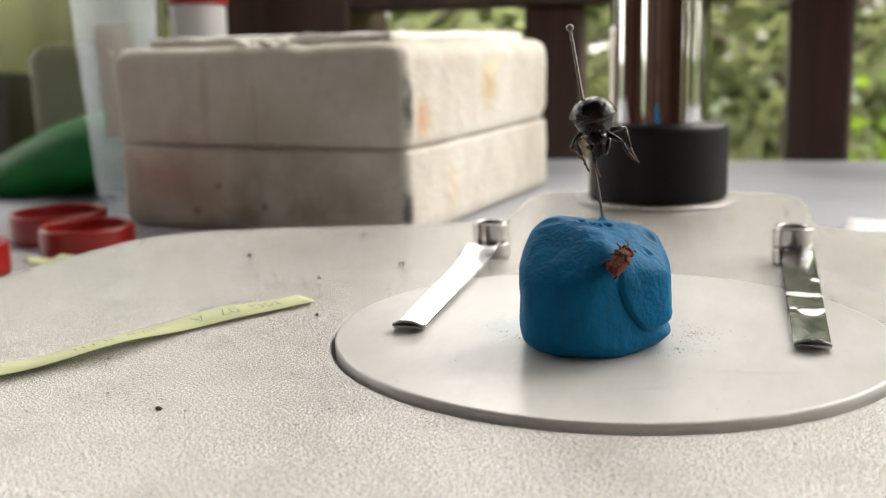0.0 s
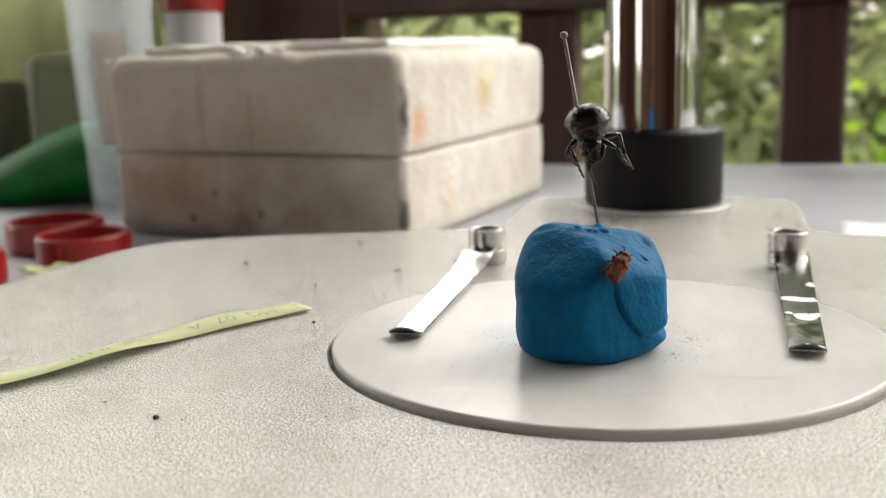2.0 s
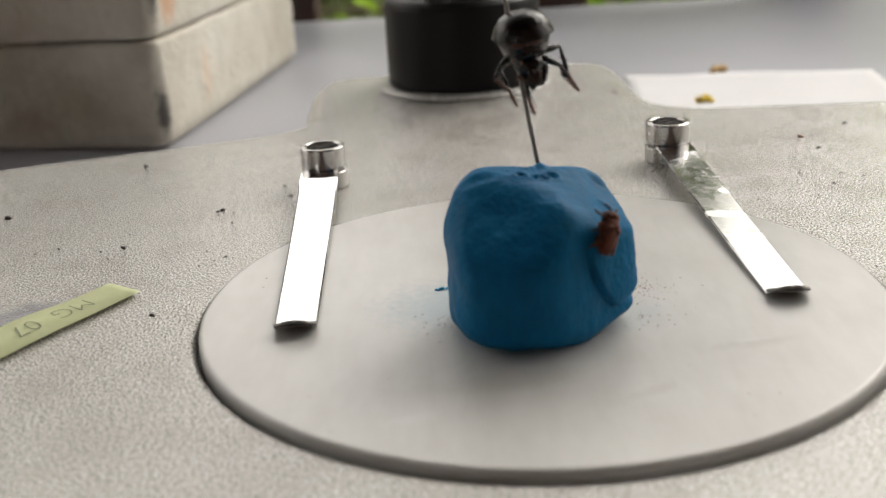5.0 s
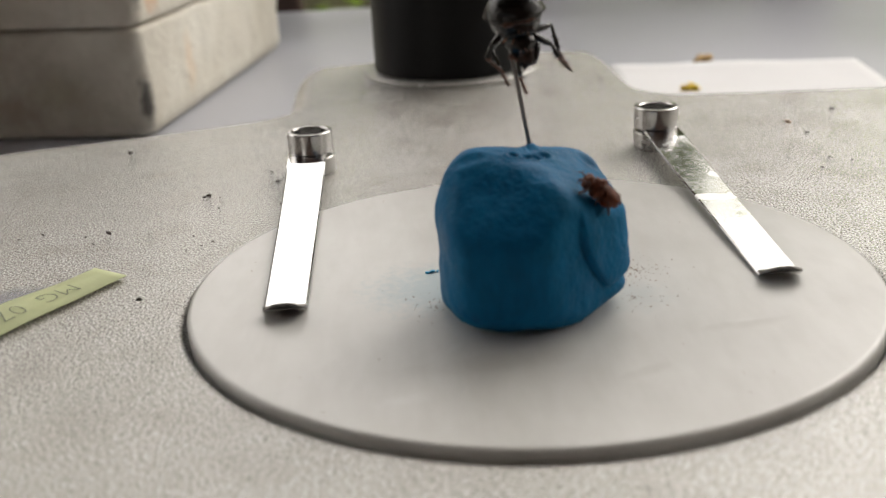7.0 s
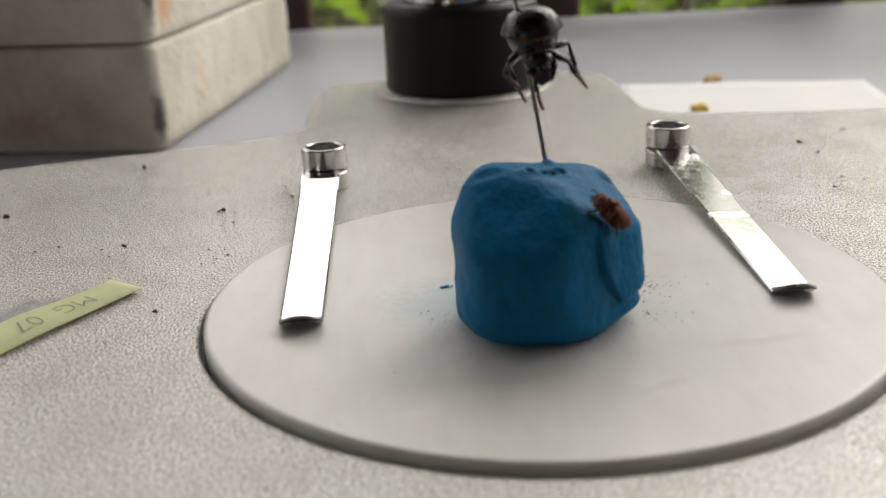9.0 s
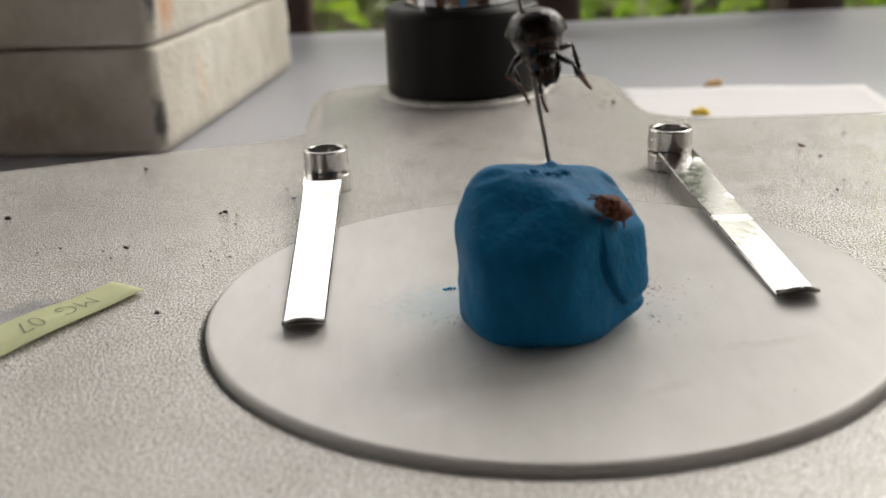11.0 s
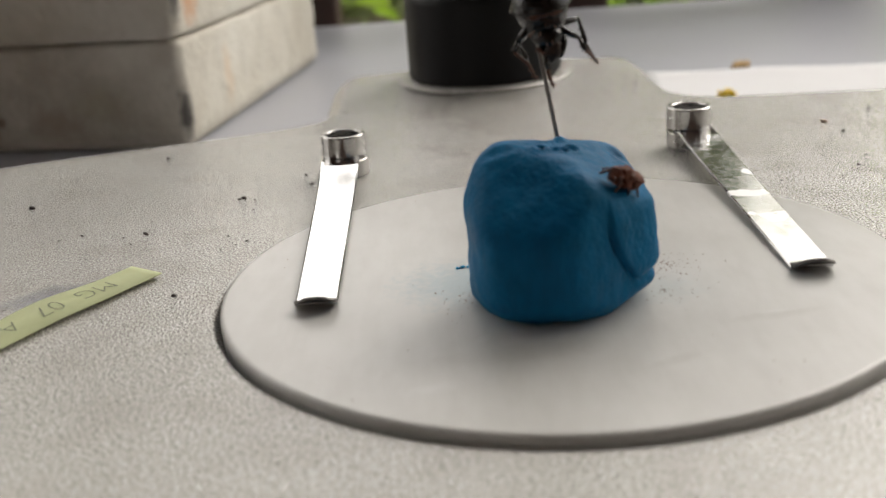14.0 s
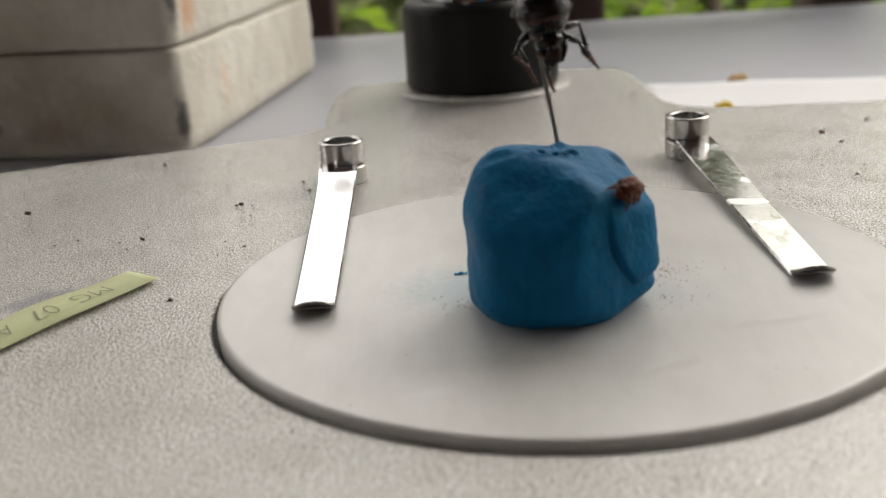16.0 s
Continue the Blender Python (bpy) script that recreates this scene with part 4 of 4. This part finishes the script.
def build_specks():
    rnd = random.Random(5)
    named = [(-0.0926, 0.0501, 0.0006), (-0.0578, -0.0503, 0.00039), (-0.0737, 0.0808, 0.00042), (-0.0416, 0.0601, 0.0003), (-0.0526, 0.0466, 0.0003),
             (-0.0518, 0.0471, 0.00034), (-0.0496, 0.0457, 0.00024), (-0.0489, 0.0395, 0.00026), (-0.0664, 0.0368, 0.0002), (-0.0772, 0.0314, 0.00026),
             (-0.0807, 0.0298, 0.00022), (-0.0658, 0.0299, 0.00034), (-0.0694, 0.0289, 0.0002), (-0.0672, 0.0253, 0.00022), (-0.0475, 0.0229, 0.00022),
             (-0.0546, 0.0012, 0.0003), (-0.0396, 0.0534, 0.00025), (0.0375, 0.1256, 0.00048), (0.0643, 0.0953, 0.00028), (0.0797, 0.0813, 0.00036),
             (0.067, 0.0638, 0.00028), (0.0569, 0.0478, 0.0002), (0.0643, 0.0466, 0.0003), (0.0605, 0.0408, 0.00026), (0.0675, 0.0441, 0.00024)]
    for x, y, r in named:
        ob = part("dirt_speck", grain_bm([(0, 0, 0, r * 1.3), (0.7 * r, -0.5 * r, 0, 0.8 * r)], int(x * 1e5)), SPECK, at=pose(x, y, 0))
        tagged(ob, "dark speck of dirt on the beige base", "dirt speck", "specks on the base")
    ob = part("dirt_speck", grain_bm([(0, 0, 0, 0.0007), (0.0006, 0.0004, 0, 0.0005)], 77), BROWN_SPECK, at=pose(0.0664, 0.0724, 0))
    tagged(ob, "brown crumb of dirt on the beige base", "dirt speck", "specks on the base")
    pts = []
    for _ in range(520):
        x, y = rnd.uniform(-0.125, 0.125), rnd.uniform(-0.06, 0.095)
        if math.hypot(x, y) > 0.05:
            pts.append((x, y, 0, rnd.choice((0.00008, 0.0001, 0.00014, 0.00014, 0.0002))))
    for _ in range(60):
        pts.append((rnd.uniform(-0.038, 0.038), rnd.uniform(0.1, 0.15), 0, rnd.uniform(0.0001, 0.0003)))
    ob = part("fine_dirt", grain_bm(pts, 3), SPECK)
    tagged(ob, "fine dark dirt grains scattered over the base", "dirt", kind="stuff")
    pts = []
    for _ in range(260):
        a, r = rnd.uniform(0, 6.3), abs(rnd.gauss(0, 1))
        cx, cy = ((0.0155, -0.003), (-0.013, -0.0105), (0.013, -0.012))[rnd.choice((0, 0, 0, 1, 2))]
        pts.append((cx + 0.0034 * r * math.cos(a), cy + 0.0045 * r * math.sin(a), PLATE_TOP, rnd.choice((0.00004, 0.00005, 0.00007, 0.0001))))
    for _ in range(30):
        a, r = rnd.uniform(0, 6.3), 0.046 * math.sqrt(rnd.random())
        pts.append((r * math.cos(a), r * math.sin(a), PLATE_TOP, rnd.uniform(0.00004, 0.0001)))
    ob = part("clay_grit", grain_bm(pts, 4), BROWN_SPECK)
    tagged(ob, "fine dark grit round the clay on the stage plate", "grit", kind="stuff")
    ob = part("clay_smear", grain_bm([(0, 0, 0, 0.0004), (0.0007, 0.0002, 0, 0.0005), (0.0014, 0.0003, 0, 0.0003)], 8), BLUE_SMEAR, at=pose(-0.0136, 0.0010, PLATE_TOP))
    tagged(ob, "small smear of blue clay on the stage plate", "clay smear")


# ---- things on the table ----
def build_foam_box():
    corner = Vector((-0.0935, 0.186, TABLE_Z))
    along = Vector((0.0275, 0.158, 0)).normalized()
    turn = math.degrees(math.atan2(along.y, along.x)) - 90
    bx = thing("foam_box", Matrix.Translation(corner) @ pose(0, 0, 0, 0, 0, turn), "worn off-white polystyrene foam box with lid on the table", "foam box")
    # local: right face x = 0 runs along +y, front face y = 0 runs along -x
    LX, LY = 0.141, 0.158

    def outline(inset, r=0.0045):
        pts = []
        hx, hy = LX / 2 - inset, LY / 2 - inset
        r = max(0.0008, r - inset)
        for cx, cy, a0 in ((hx - r, hy - r, 0), (-hx + r, hy - r, 90), (-hx + r, -hy + r, 180), (hx - r, -hy + r, 270)):
            for k in range(7):
                a = radians(a0 + 15 * k)
                pts.append(Vector((cx + r * math.cos(a), cy + r * math.sin(a), 0)))
        out = []
        for a, b in zip(pts, pts[1:] + pts[:1]):
            m = max(1, round((b - a).length / 0.003))
            out += [a.lerp(b, k / m) for k in range(m)]
        return out

    def slab(z0, z1, low, high, seed):
        """Rounded slab; low and high: the rounding of its lower and upper edge."""
        h = z1 - z0
        prof = [(low, 0.0), (low * 0.3, low * 0.3), (0.0, low)]
        m = 12
        prof += [(0.0, low + (h - low - high) * k / m) for k in range(1, m + 1)]
        prof += [(high * (1 - math.cos(a)), h - high + high * math.sin(a)) for a in [math.pi / 2 * k / 5 for k in range(1, 6)]]
        bm = bmesh.new()
        n0 = len(outline(0.0))
        rings = []
        base = outline(0.0)
        for d, z in prof:
            rings.append([bm.verts.new((p.x * (1 - d / (LX / 2)), p.y * (1 - d / (LY / 2)), z0 + z)) for p in base])
        for k in range(1, 13):
            f = 1 - k / 12.5
            rings.append([bm.verts.new((v.co.x * f, v.co.y * f, z1)) for v in rings[len(prof) - 1]])
        for a, b in zip(rings, rings[1:]):
            for k in range(n0):
                bm.faces.new((a[k], a[(k + 1) % n0], b[(k + 1) % n0], b[k]))
        bm.faces.new(rings[0])
        bm.faces.new(rings[-1])
        for v in bm.verts:
            v.co += Vector((-LX / 2, LY / 2, 0))
            q = v.co * 60 + Vector((seed, 0, 0))
            k = 1.0 if v.co.z > z0 + 0.004 else 0.3
            v.co += k * (0.0006 * noise.noise_vector(q) + 0.0004 * noise.noise_vector(q * 3.3))
            if z1 > 0.06 and v.co.z < z0 + 0.009:      # wedge broken out of the lid's lower corner
                v.co.z += 0.006 * smooth_step(LY - 0.011, LY - 0.001, v.co.y) * smooth_step(-0.02, -0.008, v.co.x)
            if z1 > 0.06 and v.co.z > z1 - 0.004:      # crumbled upper rim of the lid
                v.co.z -= 0.0014 * max(0.0, noise.noise(q * 2.0 + Vector((3, 1, 0))))
        bmesh.ops.recalc_face_normals(bm, faces=bm.faces)
        return bm
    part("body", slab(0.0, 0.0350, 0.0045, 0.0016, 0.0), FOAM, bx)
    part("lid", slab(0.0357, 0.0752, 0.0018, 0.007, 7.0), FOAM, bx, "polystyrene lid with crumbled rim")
    # raised crumbly panel on the lid
    bm = box(LX - 0.022, LY - 0.02, 0.004, 0.0015, (-LX / 2, LY / 2 + 0.002, 0.0749), 2)
    bmesh.ops.subdivide_edges(bm, edges=[e for e in bm.edges if e.calc_length() > 0.02], cuts=22, use_grid_fill=True)
    for v in bm.verts:
        v.co += 0.0012 * noise.noise_vector(v.co * 110)
    part("lid_panel", bm, LIT_FOAM, bx, "white raised panel, coloured as bright as lit foam")
    rnd = random.Random(2)
    for k in range(22):
        bm = grain_bm([(-0.07 + rnd.gauss(0, 0.006), 0.006 + rnd.gauss(0, 0.003), 0.0752, rnd.uniform(0.001, 0.0028))], 6 + k)
        part("foam_crumb", bm, LIT_FOAM, bx)
    for k in range(34):      # loose beads along the rim
        bm = grain_bm([(rnd.uniform(-0.148, -0.006), 0.0045 + rnd.uniform(0, 0.004), 0.0736, rnd.uniform(0.0007, 0.0018))], 60 + k)
        part("foam_crumb", bm, LIT_FOAM, bx)


def screw_cap(R, H):
    return lathe([(R - 0.0015, 0), (R - 0.0004, 0.0004), (R, 0.0015), (R, H - 0.001), (R - 0.0006, H), (R - 0.0017, H), (R - 0.0020, H - 0.0006), (R - 0.0020, 0.002), (0, 0.002)], 72)


def build_left_things():
    for x, y, r, h, rx in ((-0.2080, 0.1490, 0.0172, 0.0118, 0), (-0.2390, 0.1750, 0.0190, 0.0122, 0), (-0.2325, 0.1090, 0.0172, 0.0118, 0)):
        cap = part("red_cap", screw_cap(r, h), RED)
        cap.matrix_basis = pose(x, y, TABLE_Z)
        tagged(cap, "red plastic screw cap lying upturned on the table", "cap", "caps on the table")
    # tall frosted beaker
    jar = thing("frosted_beaker", pose(-0.2490, 0.2430, TABLE_Z), "tall frosted bluish plastic beaker tapering to its foot", "beaker")
    part("wall", lathe([(0, 0.0005), (0.0140, 0.0005), (0.0146, 0.002), (0.0150, 0.008), (0.0192, 0.098), (0.0200, 0.122), (0.0190, 0.122), (0.0180, 0.098), (0.0139, 0.009), (0, 0.004)], 72), FROST, jar)
    bm = bmesh.new()
    rows_ = []
    for i in range(9):
        a = radians(-92 + 7 * i)
        rows_.append([bm.verts.new(((0.0138 + (z - 0.035) * 0.045) * math.cos(a), (0.0138 + (z - 0.035) * 0.045) * math.sin(a), z)) for z in (0.037, 0.087)])
    for a, b in zip(rows_, rows_[1:]):
        bm.faces.new((a[0], b[0], b[1], a[1]))
    bmesh.ops.solidify(bm, geom=list(bm.faces), thickness=0.0003)
    part("paper_slip", bm, WARM_PAPER, jar, "pale cream paper slip inside the beaker")
    # green carrier with a thick curved bail
    tub = thing("green_carrier", pose(-0.308, 0.300, TABLE_Z), "dark green glossy plastic carrier with a thick curved top", "carrier")
    arc = [(-0.088, -0.009), (-0.070, -0.002), (-0.050, 0.0060), (-0.0305, 0.0145), (-0.011, 0.0232), (0.007, 0.0288), (0.025, 0.0305), (0.042, 0.0285), (0.054, 0.023)]
    bail = tube([(x, 0, z - 0.0060) for x, z in arc], [0.0207] * len(arc), 20)
    bmesh.ops.scale(bail, vec=(1, 1.4, 1), verts=bail.verts)
    for v in bail.verts:
        v.co.z = max(v.co.z, 0.0006)
    part("bail", bail, GREEN, tub)
    part("body", box(0.058, 0.036, 0.020, 0.004, (0.020, 0.008, 0.0005), 3), GREEN, tub)
    # grey-green tub behind, dark crate
    bin_ = part("storage_tub", box(0.052, 0.05, 0.080, 0.012, (0, 0, 0), 5), GREYGREEN)
    bin_.matrix_basis = pose(-0.3640, 0.380, TABLE_Z, 0, 0, 14)
    tagged(bin_, "grey-green plastic storage tub with rounded top", "tub")
    crate = part("dark_crate", box(0.10, 0.07, 0.062, 0.006, (0, 0, 0), 3), DARKGREY)
    crate.matrix_basis = pose(-0.4850, 0.415, TABLE_Z, 0, 0, 12)
    tagged(crate, "dark grey plastic crate on the table", "crate")
    # lime cloth hanging in folds
    bm = bmesh.new()
    rows_ = []
    for i in range(41):
        u = i / 40
        rows_.append([bm.verts.new((-0.2 + 0.3 * u, 0.018 * math.sin(u * 17 + 0.9 * j / 20) + 0.012 * math.sin(u * 41), 0.26 * j / 20)) for j in range(21)])
    for a, b in zip(rows_, rows_[1:]):
        for k in range(20):
            bm.faces.new((a[k], b[k], b[k + 1], a[k + 1]))
    bmesh.ops.solidify(bm, geom=list(bm.faces), thickness=0.0008)
    cloth = part("green_cloth", bm, LIME)
    cloth.matrix_basis = pose(-0.425, 0.438, TABLE_Z + 0.001)
    tagged(cloth, "pale lime-green cloth hanging in folds", "cloth")
    # white tub with a red lid
    pot = thing("white_tub", pose(-0.2900, 0.395, TABLE_Z), "milky white plastic tub with a red lid", "tub")
    part("body", lathe([(0, 0.0), (0.014, 0), (0.0155, 0.002), (0.0172, 0.1005), (0, 0.1005)], 56), FROST_WHITE, pot)
    part("lid", lathe([(0, 0.1006), (0.0184, 0.1006), (0.0188, 0.1015), (0.0188, 0.113), (0.0176, 0.115), (0, 0.115)], 56), RED, pot, "red screw lid")




def build_scrap():
    bm = bmesh.new()
    bmesh.ops.create_grid(bm, x_segments=6, y_segments=4, size=0.5)
    for v in bm.verts:
        v.co = Vector((v.co.x * 0.016, v.co.y * 0.009, 0.0015 + 0.003 * noise.noise(v.co * 2.5) + 0.006 * abs(v.co.x)))
    bmesh.ops.solidify(bm, geom=list(bm.faces), thickness=0.0002)
    ob = part("paper_scrap", bm, LABEL, at=pose(-0.205, 0.122, TABLE_Z + 0.001, 0, 0, 25))
    tagged(ob, "crumpled yellow-green paper scrap beside red caps", "paper scrap")


def build_right_things():
    sheet = bmesh.new()
    bmesh.ops.create_grid(sheet, x_segments=20, y_segments=14, size=0.5)
    for v in sheet.verts:
        v.co.x *= 0.092
        v.co.y *= 0.080
        v.co.z = 0.0006 + 0.0006 * noise.noise(v.co * 40) + 0.0003
    bmesh.ops.solidify(sheet, geom=list(sheet.faces), thickness=0.0002)
    ob = part("paper_sheet", sheet, PAPER)
    ob.matrix_basis = pose(0.1080, 0.2085, TABLE_Z, 0, 0, -8.9)
    tagged(ob, "small white paper sheet lying on the table", "paper")
    ob = part("crumb", grain_bm([(0, 0, 0, 0.0022), (0.0019, 0.0004, 0, 0.0018), (-0.0018, 0.0003, 0, 0.0016)], 21), CRUMB, at=pose(0.0850, 0.2060, TABLE_Z + 0.001))
    tagged(ob, "bright yellow crumb on white paper", "crumb")
    ob = part("crumb", grain_bm([(0, 0, 0, 0.0030), (0.003, 0.0003, 0, 0.0024)], 22), TAN, at=pose(0.1045, 0.2570, TABLE_Z))
    tagged(ob, "tan brown crumb on the table", "crumb")


# ---- garden ----
def leaf_cloud(count, seed, place, size, droop=0.5):
    rnd = random.Random(seed)
    verts, faces = [], []
    for _ in range(count):
        p = place(rnd)
        s = size * rnd.uniform(0.6, 1.4)
        rot = Euler((rnd.uniform(-0.9, 0.9), rnd.uniform(-0.9, 0.9), rnd.uniform(0, 6.3))).to_matrix()
        shape = ((0, -1, 0), (0.38, -0.35, 0.1), (0.33, 0.35, 0.06), (0, 1, -0.25), (-0.33, 0.35, 0.06), (-0.38, -0.35, 0.1), (0, 0, -0.06))
        b = len(verts)
        for c in shape:
            v = rot @ (Vector(c) * s * 0.5) + p
            verts.append(v)
        for k in range(6):
            faces.append((b + k, b + (k + 1) % 6, b + 6))
    me = bpy.data.meshes.new("leaves")
    me.from_pydata(verts, [], faces)
    return me


def shrub(x, y, h, r, count, size, mat, label, seed):
    s = thing("shrub", pose(x, y, FLOOR_Z - 0.6), label, "shrub", "shrubs behind the railing")
    H = h - (FLOOR_Z - 0.6)
    rnd = random.Random(seed)
    top = Vector((rnd.uniform(-0.05, 0.05), rnd.uniform(-0.05, 0.05), H * 0.9))
    part("trunk", tube([(0, 0, 0), top * 0.4 + Vector((0.03, 0, 0)), top * 0.75, top], [0.03, 0.024, 0.016, 0.006], 8), BARK, s)
    limbs = []
    for k in range(7):
        a = rnd.uniform(0, 6.3)
        st = top * rnd.uniform(0.55, 1.0)
        en = st + Vector((math.cos(a) * r * 0.9, math.sin(a) * r * 0.9, r * rnd.uniform(-0.2, 0.5)))
        limbs.append((st, en))
        part("limb", tube([st, st.lerp(en, 0.5) + Vector((0, 0, 0.04)), en], [0.014, 0.01, 0.004], 6), BARK, s)

    def place(q):
        st, en = q.choice(limbs)
        c = st.lerp(en, q.uniform(0.2, 1.1))
        return c + Vector((q.gauss(0, 1), q.gauss(0, 1), q.gauss(0, 1) * 0.9)) * r * 0.32
    me = leaf_cloud(count, seed + 1, place, size)
    me.materials.append(mat)
    crown = new("crown", me)
    crown.parent = s
    return s


def build_garden():
    for k, (x, y, h, r, c, size, mat) in enumerate((
            (-1.9, 2.6, 0.55, 0.7, 900, 0.09, LEAF), (-0.75, 2.2, 0.45, 0.6, 1000, 0.065, LEAF), (0.15, 2.6, 0.4, 0.6, 1000, 0.06, LEAF), (1.2, 2.4, 0.75, 0.7, 1100, 0.07, LEAF),
            (0.40, 1.5, 0.10, 0.22, 520, 0.055, LEAF_LIME), (0.95, 1.7, 0.2, 0.4, 560, 0.07, LEAF_LIME), (-0.35, 1.95, -0.2, 0.3, 420, 0.065, LEAF_LIME))):
        shrub(x, y, h, r, c, size, mat, "bright lime-green leafy shrub" if mat is LEAF_LIME else "dense dark green leafy shrub", 40 + 3 * k)

    def place(q):
        a = q.uniform(-1.25, 2.3)
        d = q.uniform(4.2, 4.8)
        return Vector((d * math.sin(a) * 1.1, d * math.cos(a), -1.3 + (1.3 + d * math.tan(radians(12.0 + 10.5 * smooth_step(-0.05, 0.06, a) - 3.0 * smooth_step(0.34, 0.42, a) - 6.0 * smooth_step(0.8, 1.2, a) + 1.5 * math.sin(a * 9) + 1.2 * math.sin(a * 23)))) * q.uniform(0, 1) ** 0.9))
    shrub(1.75, 4.0, 0.85, 0.6, 900, 0.2, LEAF_DEEP, "dark green leafy tree in the garden", 88)
    shrub(0.36, 3.9, 1.9, 0.45, 2600, 0.16, LEAF_DEEP, "dark green leafy tree in the garden", 77)
    shrub(0.92, 4.2, 2.9, 0.34, 3000, 0.15, LEAF_DEEP, "dark green leafy tree in the garden", 67)
    shrub(1.32, 4.1, 1.35, 0.4, 1500, 0.17, LEAF_DEEP, "dark green leafy tree in the garden", 97)

    def low(q):
        a = q.uniform(-1.0, 1.0)
        d = q.uniform(5.4, 6.6)
        return Vector((d * math.sin(a), d * math.cos(a), -0.9 + 1.9 * q.uniform(0, 1)))
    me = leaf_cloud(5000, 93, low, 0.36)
    me.materials.append(LEAF_HAZY)
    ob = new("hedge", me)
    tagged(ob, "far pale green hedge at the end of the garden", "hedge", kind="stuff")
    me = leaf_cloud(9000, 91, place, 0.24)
    me.materials.append(LEAF_HAZY)
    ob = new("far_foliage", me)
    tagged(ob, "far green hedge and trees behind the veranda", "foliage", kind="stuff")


build_setting()
build_railing()
build_table()
build_stand()
build_block()
build_pin()
build_pinned_insect()
LIVE = build_small_insect()
build_label()
build_specks()
build_foam_box()
build_left_things()
build_scrap()
build_right_things()
build_garden()


# seconds, place on the clay, Euler degrees
CRAWL = [
    (0, 0.00371, -0.02017, 0.01701, 59.2, 50.4, 19.2),
    (0.5, 0.00372, -0.02018, 0.01696, 60.6, 50.4, 20.2),
    (1, 0.00396, -0.01993, 0.01697, 57.2, 50.3, 18.5),
    (1.5, 0.00419, -0.01972, 0.01691, 56.1, 50.5, 18.2),
    (2, 0.00412, -0.01977, 0.01691, 60.4, 45.0, 23.5),
    (2.5, 0.00421, -0.01977, 0.01678, 69.4, 27.2, 34.9),
    (3, 0.00454, -0.01944, 0.01672, 69.5, -12.0, 50.3),
    (3.5, 0.00411, -0.01965, 0.01719, 62.8, -2.4, 49.2),
    (4, 0.00611, -0.01816, 0.01611, 65.2, 26.6, 35.9),
    (4.5, 0.00597, -0.01853, 0.01555, 75.4, 36.9, 34.5),
    (7, 0.00671, -0.01616, 0.01685, 39.4, -11.9, 78.9),
    (7.5, 0.00604, -0.01730, 0.01690, 43.7, -14.2, 74.9),
    (8, 0.00595, -0.01719, 0.01704, 42.1, -12.5, 75.5),
    (8.5, 0.00595, -0.01749, 0.01691, 44.8, -14.6, 73.7),
    (9, 0.00568, -0.01778, 0.01699, 45.4, -16.2, 74.0),
    (11.5, 0.00556, -0.01699, 0.01744, 26.6, -31.3, 110.9),
    (12, 0.00575, -0.01655, 0.01744, 25.6, -30.7, 113.0),
    (12.5, 0.00658, -0.01591, 0.01703, 25.9, -30.9, 112.9),
    (13, 0.00594, -0.01654, 0.01731, 25.2, -31.8, 113.9),
    (13.5, 0.00589, -0.01632, 0.01741, 25.2, -30.6, 113.9),
    (14, 0.00651, -0.01558, 0.01719, 24.0, -30.8, 116.3),
    (14.5, 0.00767, -0.01422, 0.01674, 6.7, -37.4, 147.6),
    (15, 0.00793, -0.01481, 0.01637, 4.6, -39.6, 149.5),
    (15.5, 0.00660, -0.01632, 0.01688, 6.2, -40.9, 144.9),
    (16, 0.00667, -0.01647, 0.01675, 4.8, -42.4, 146.0),
]


def motions():
    walk(LIVE, [(t, pose(x, y, z, rx, ry, rz)) for t, x, y, z, rx, ry, rz in CRAWL])


motions()
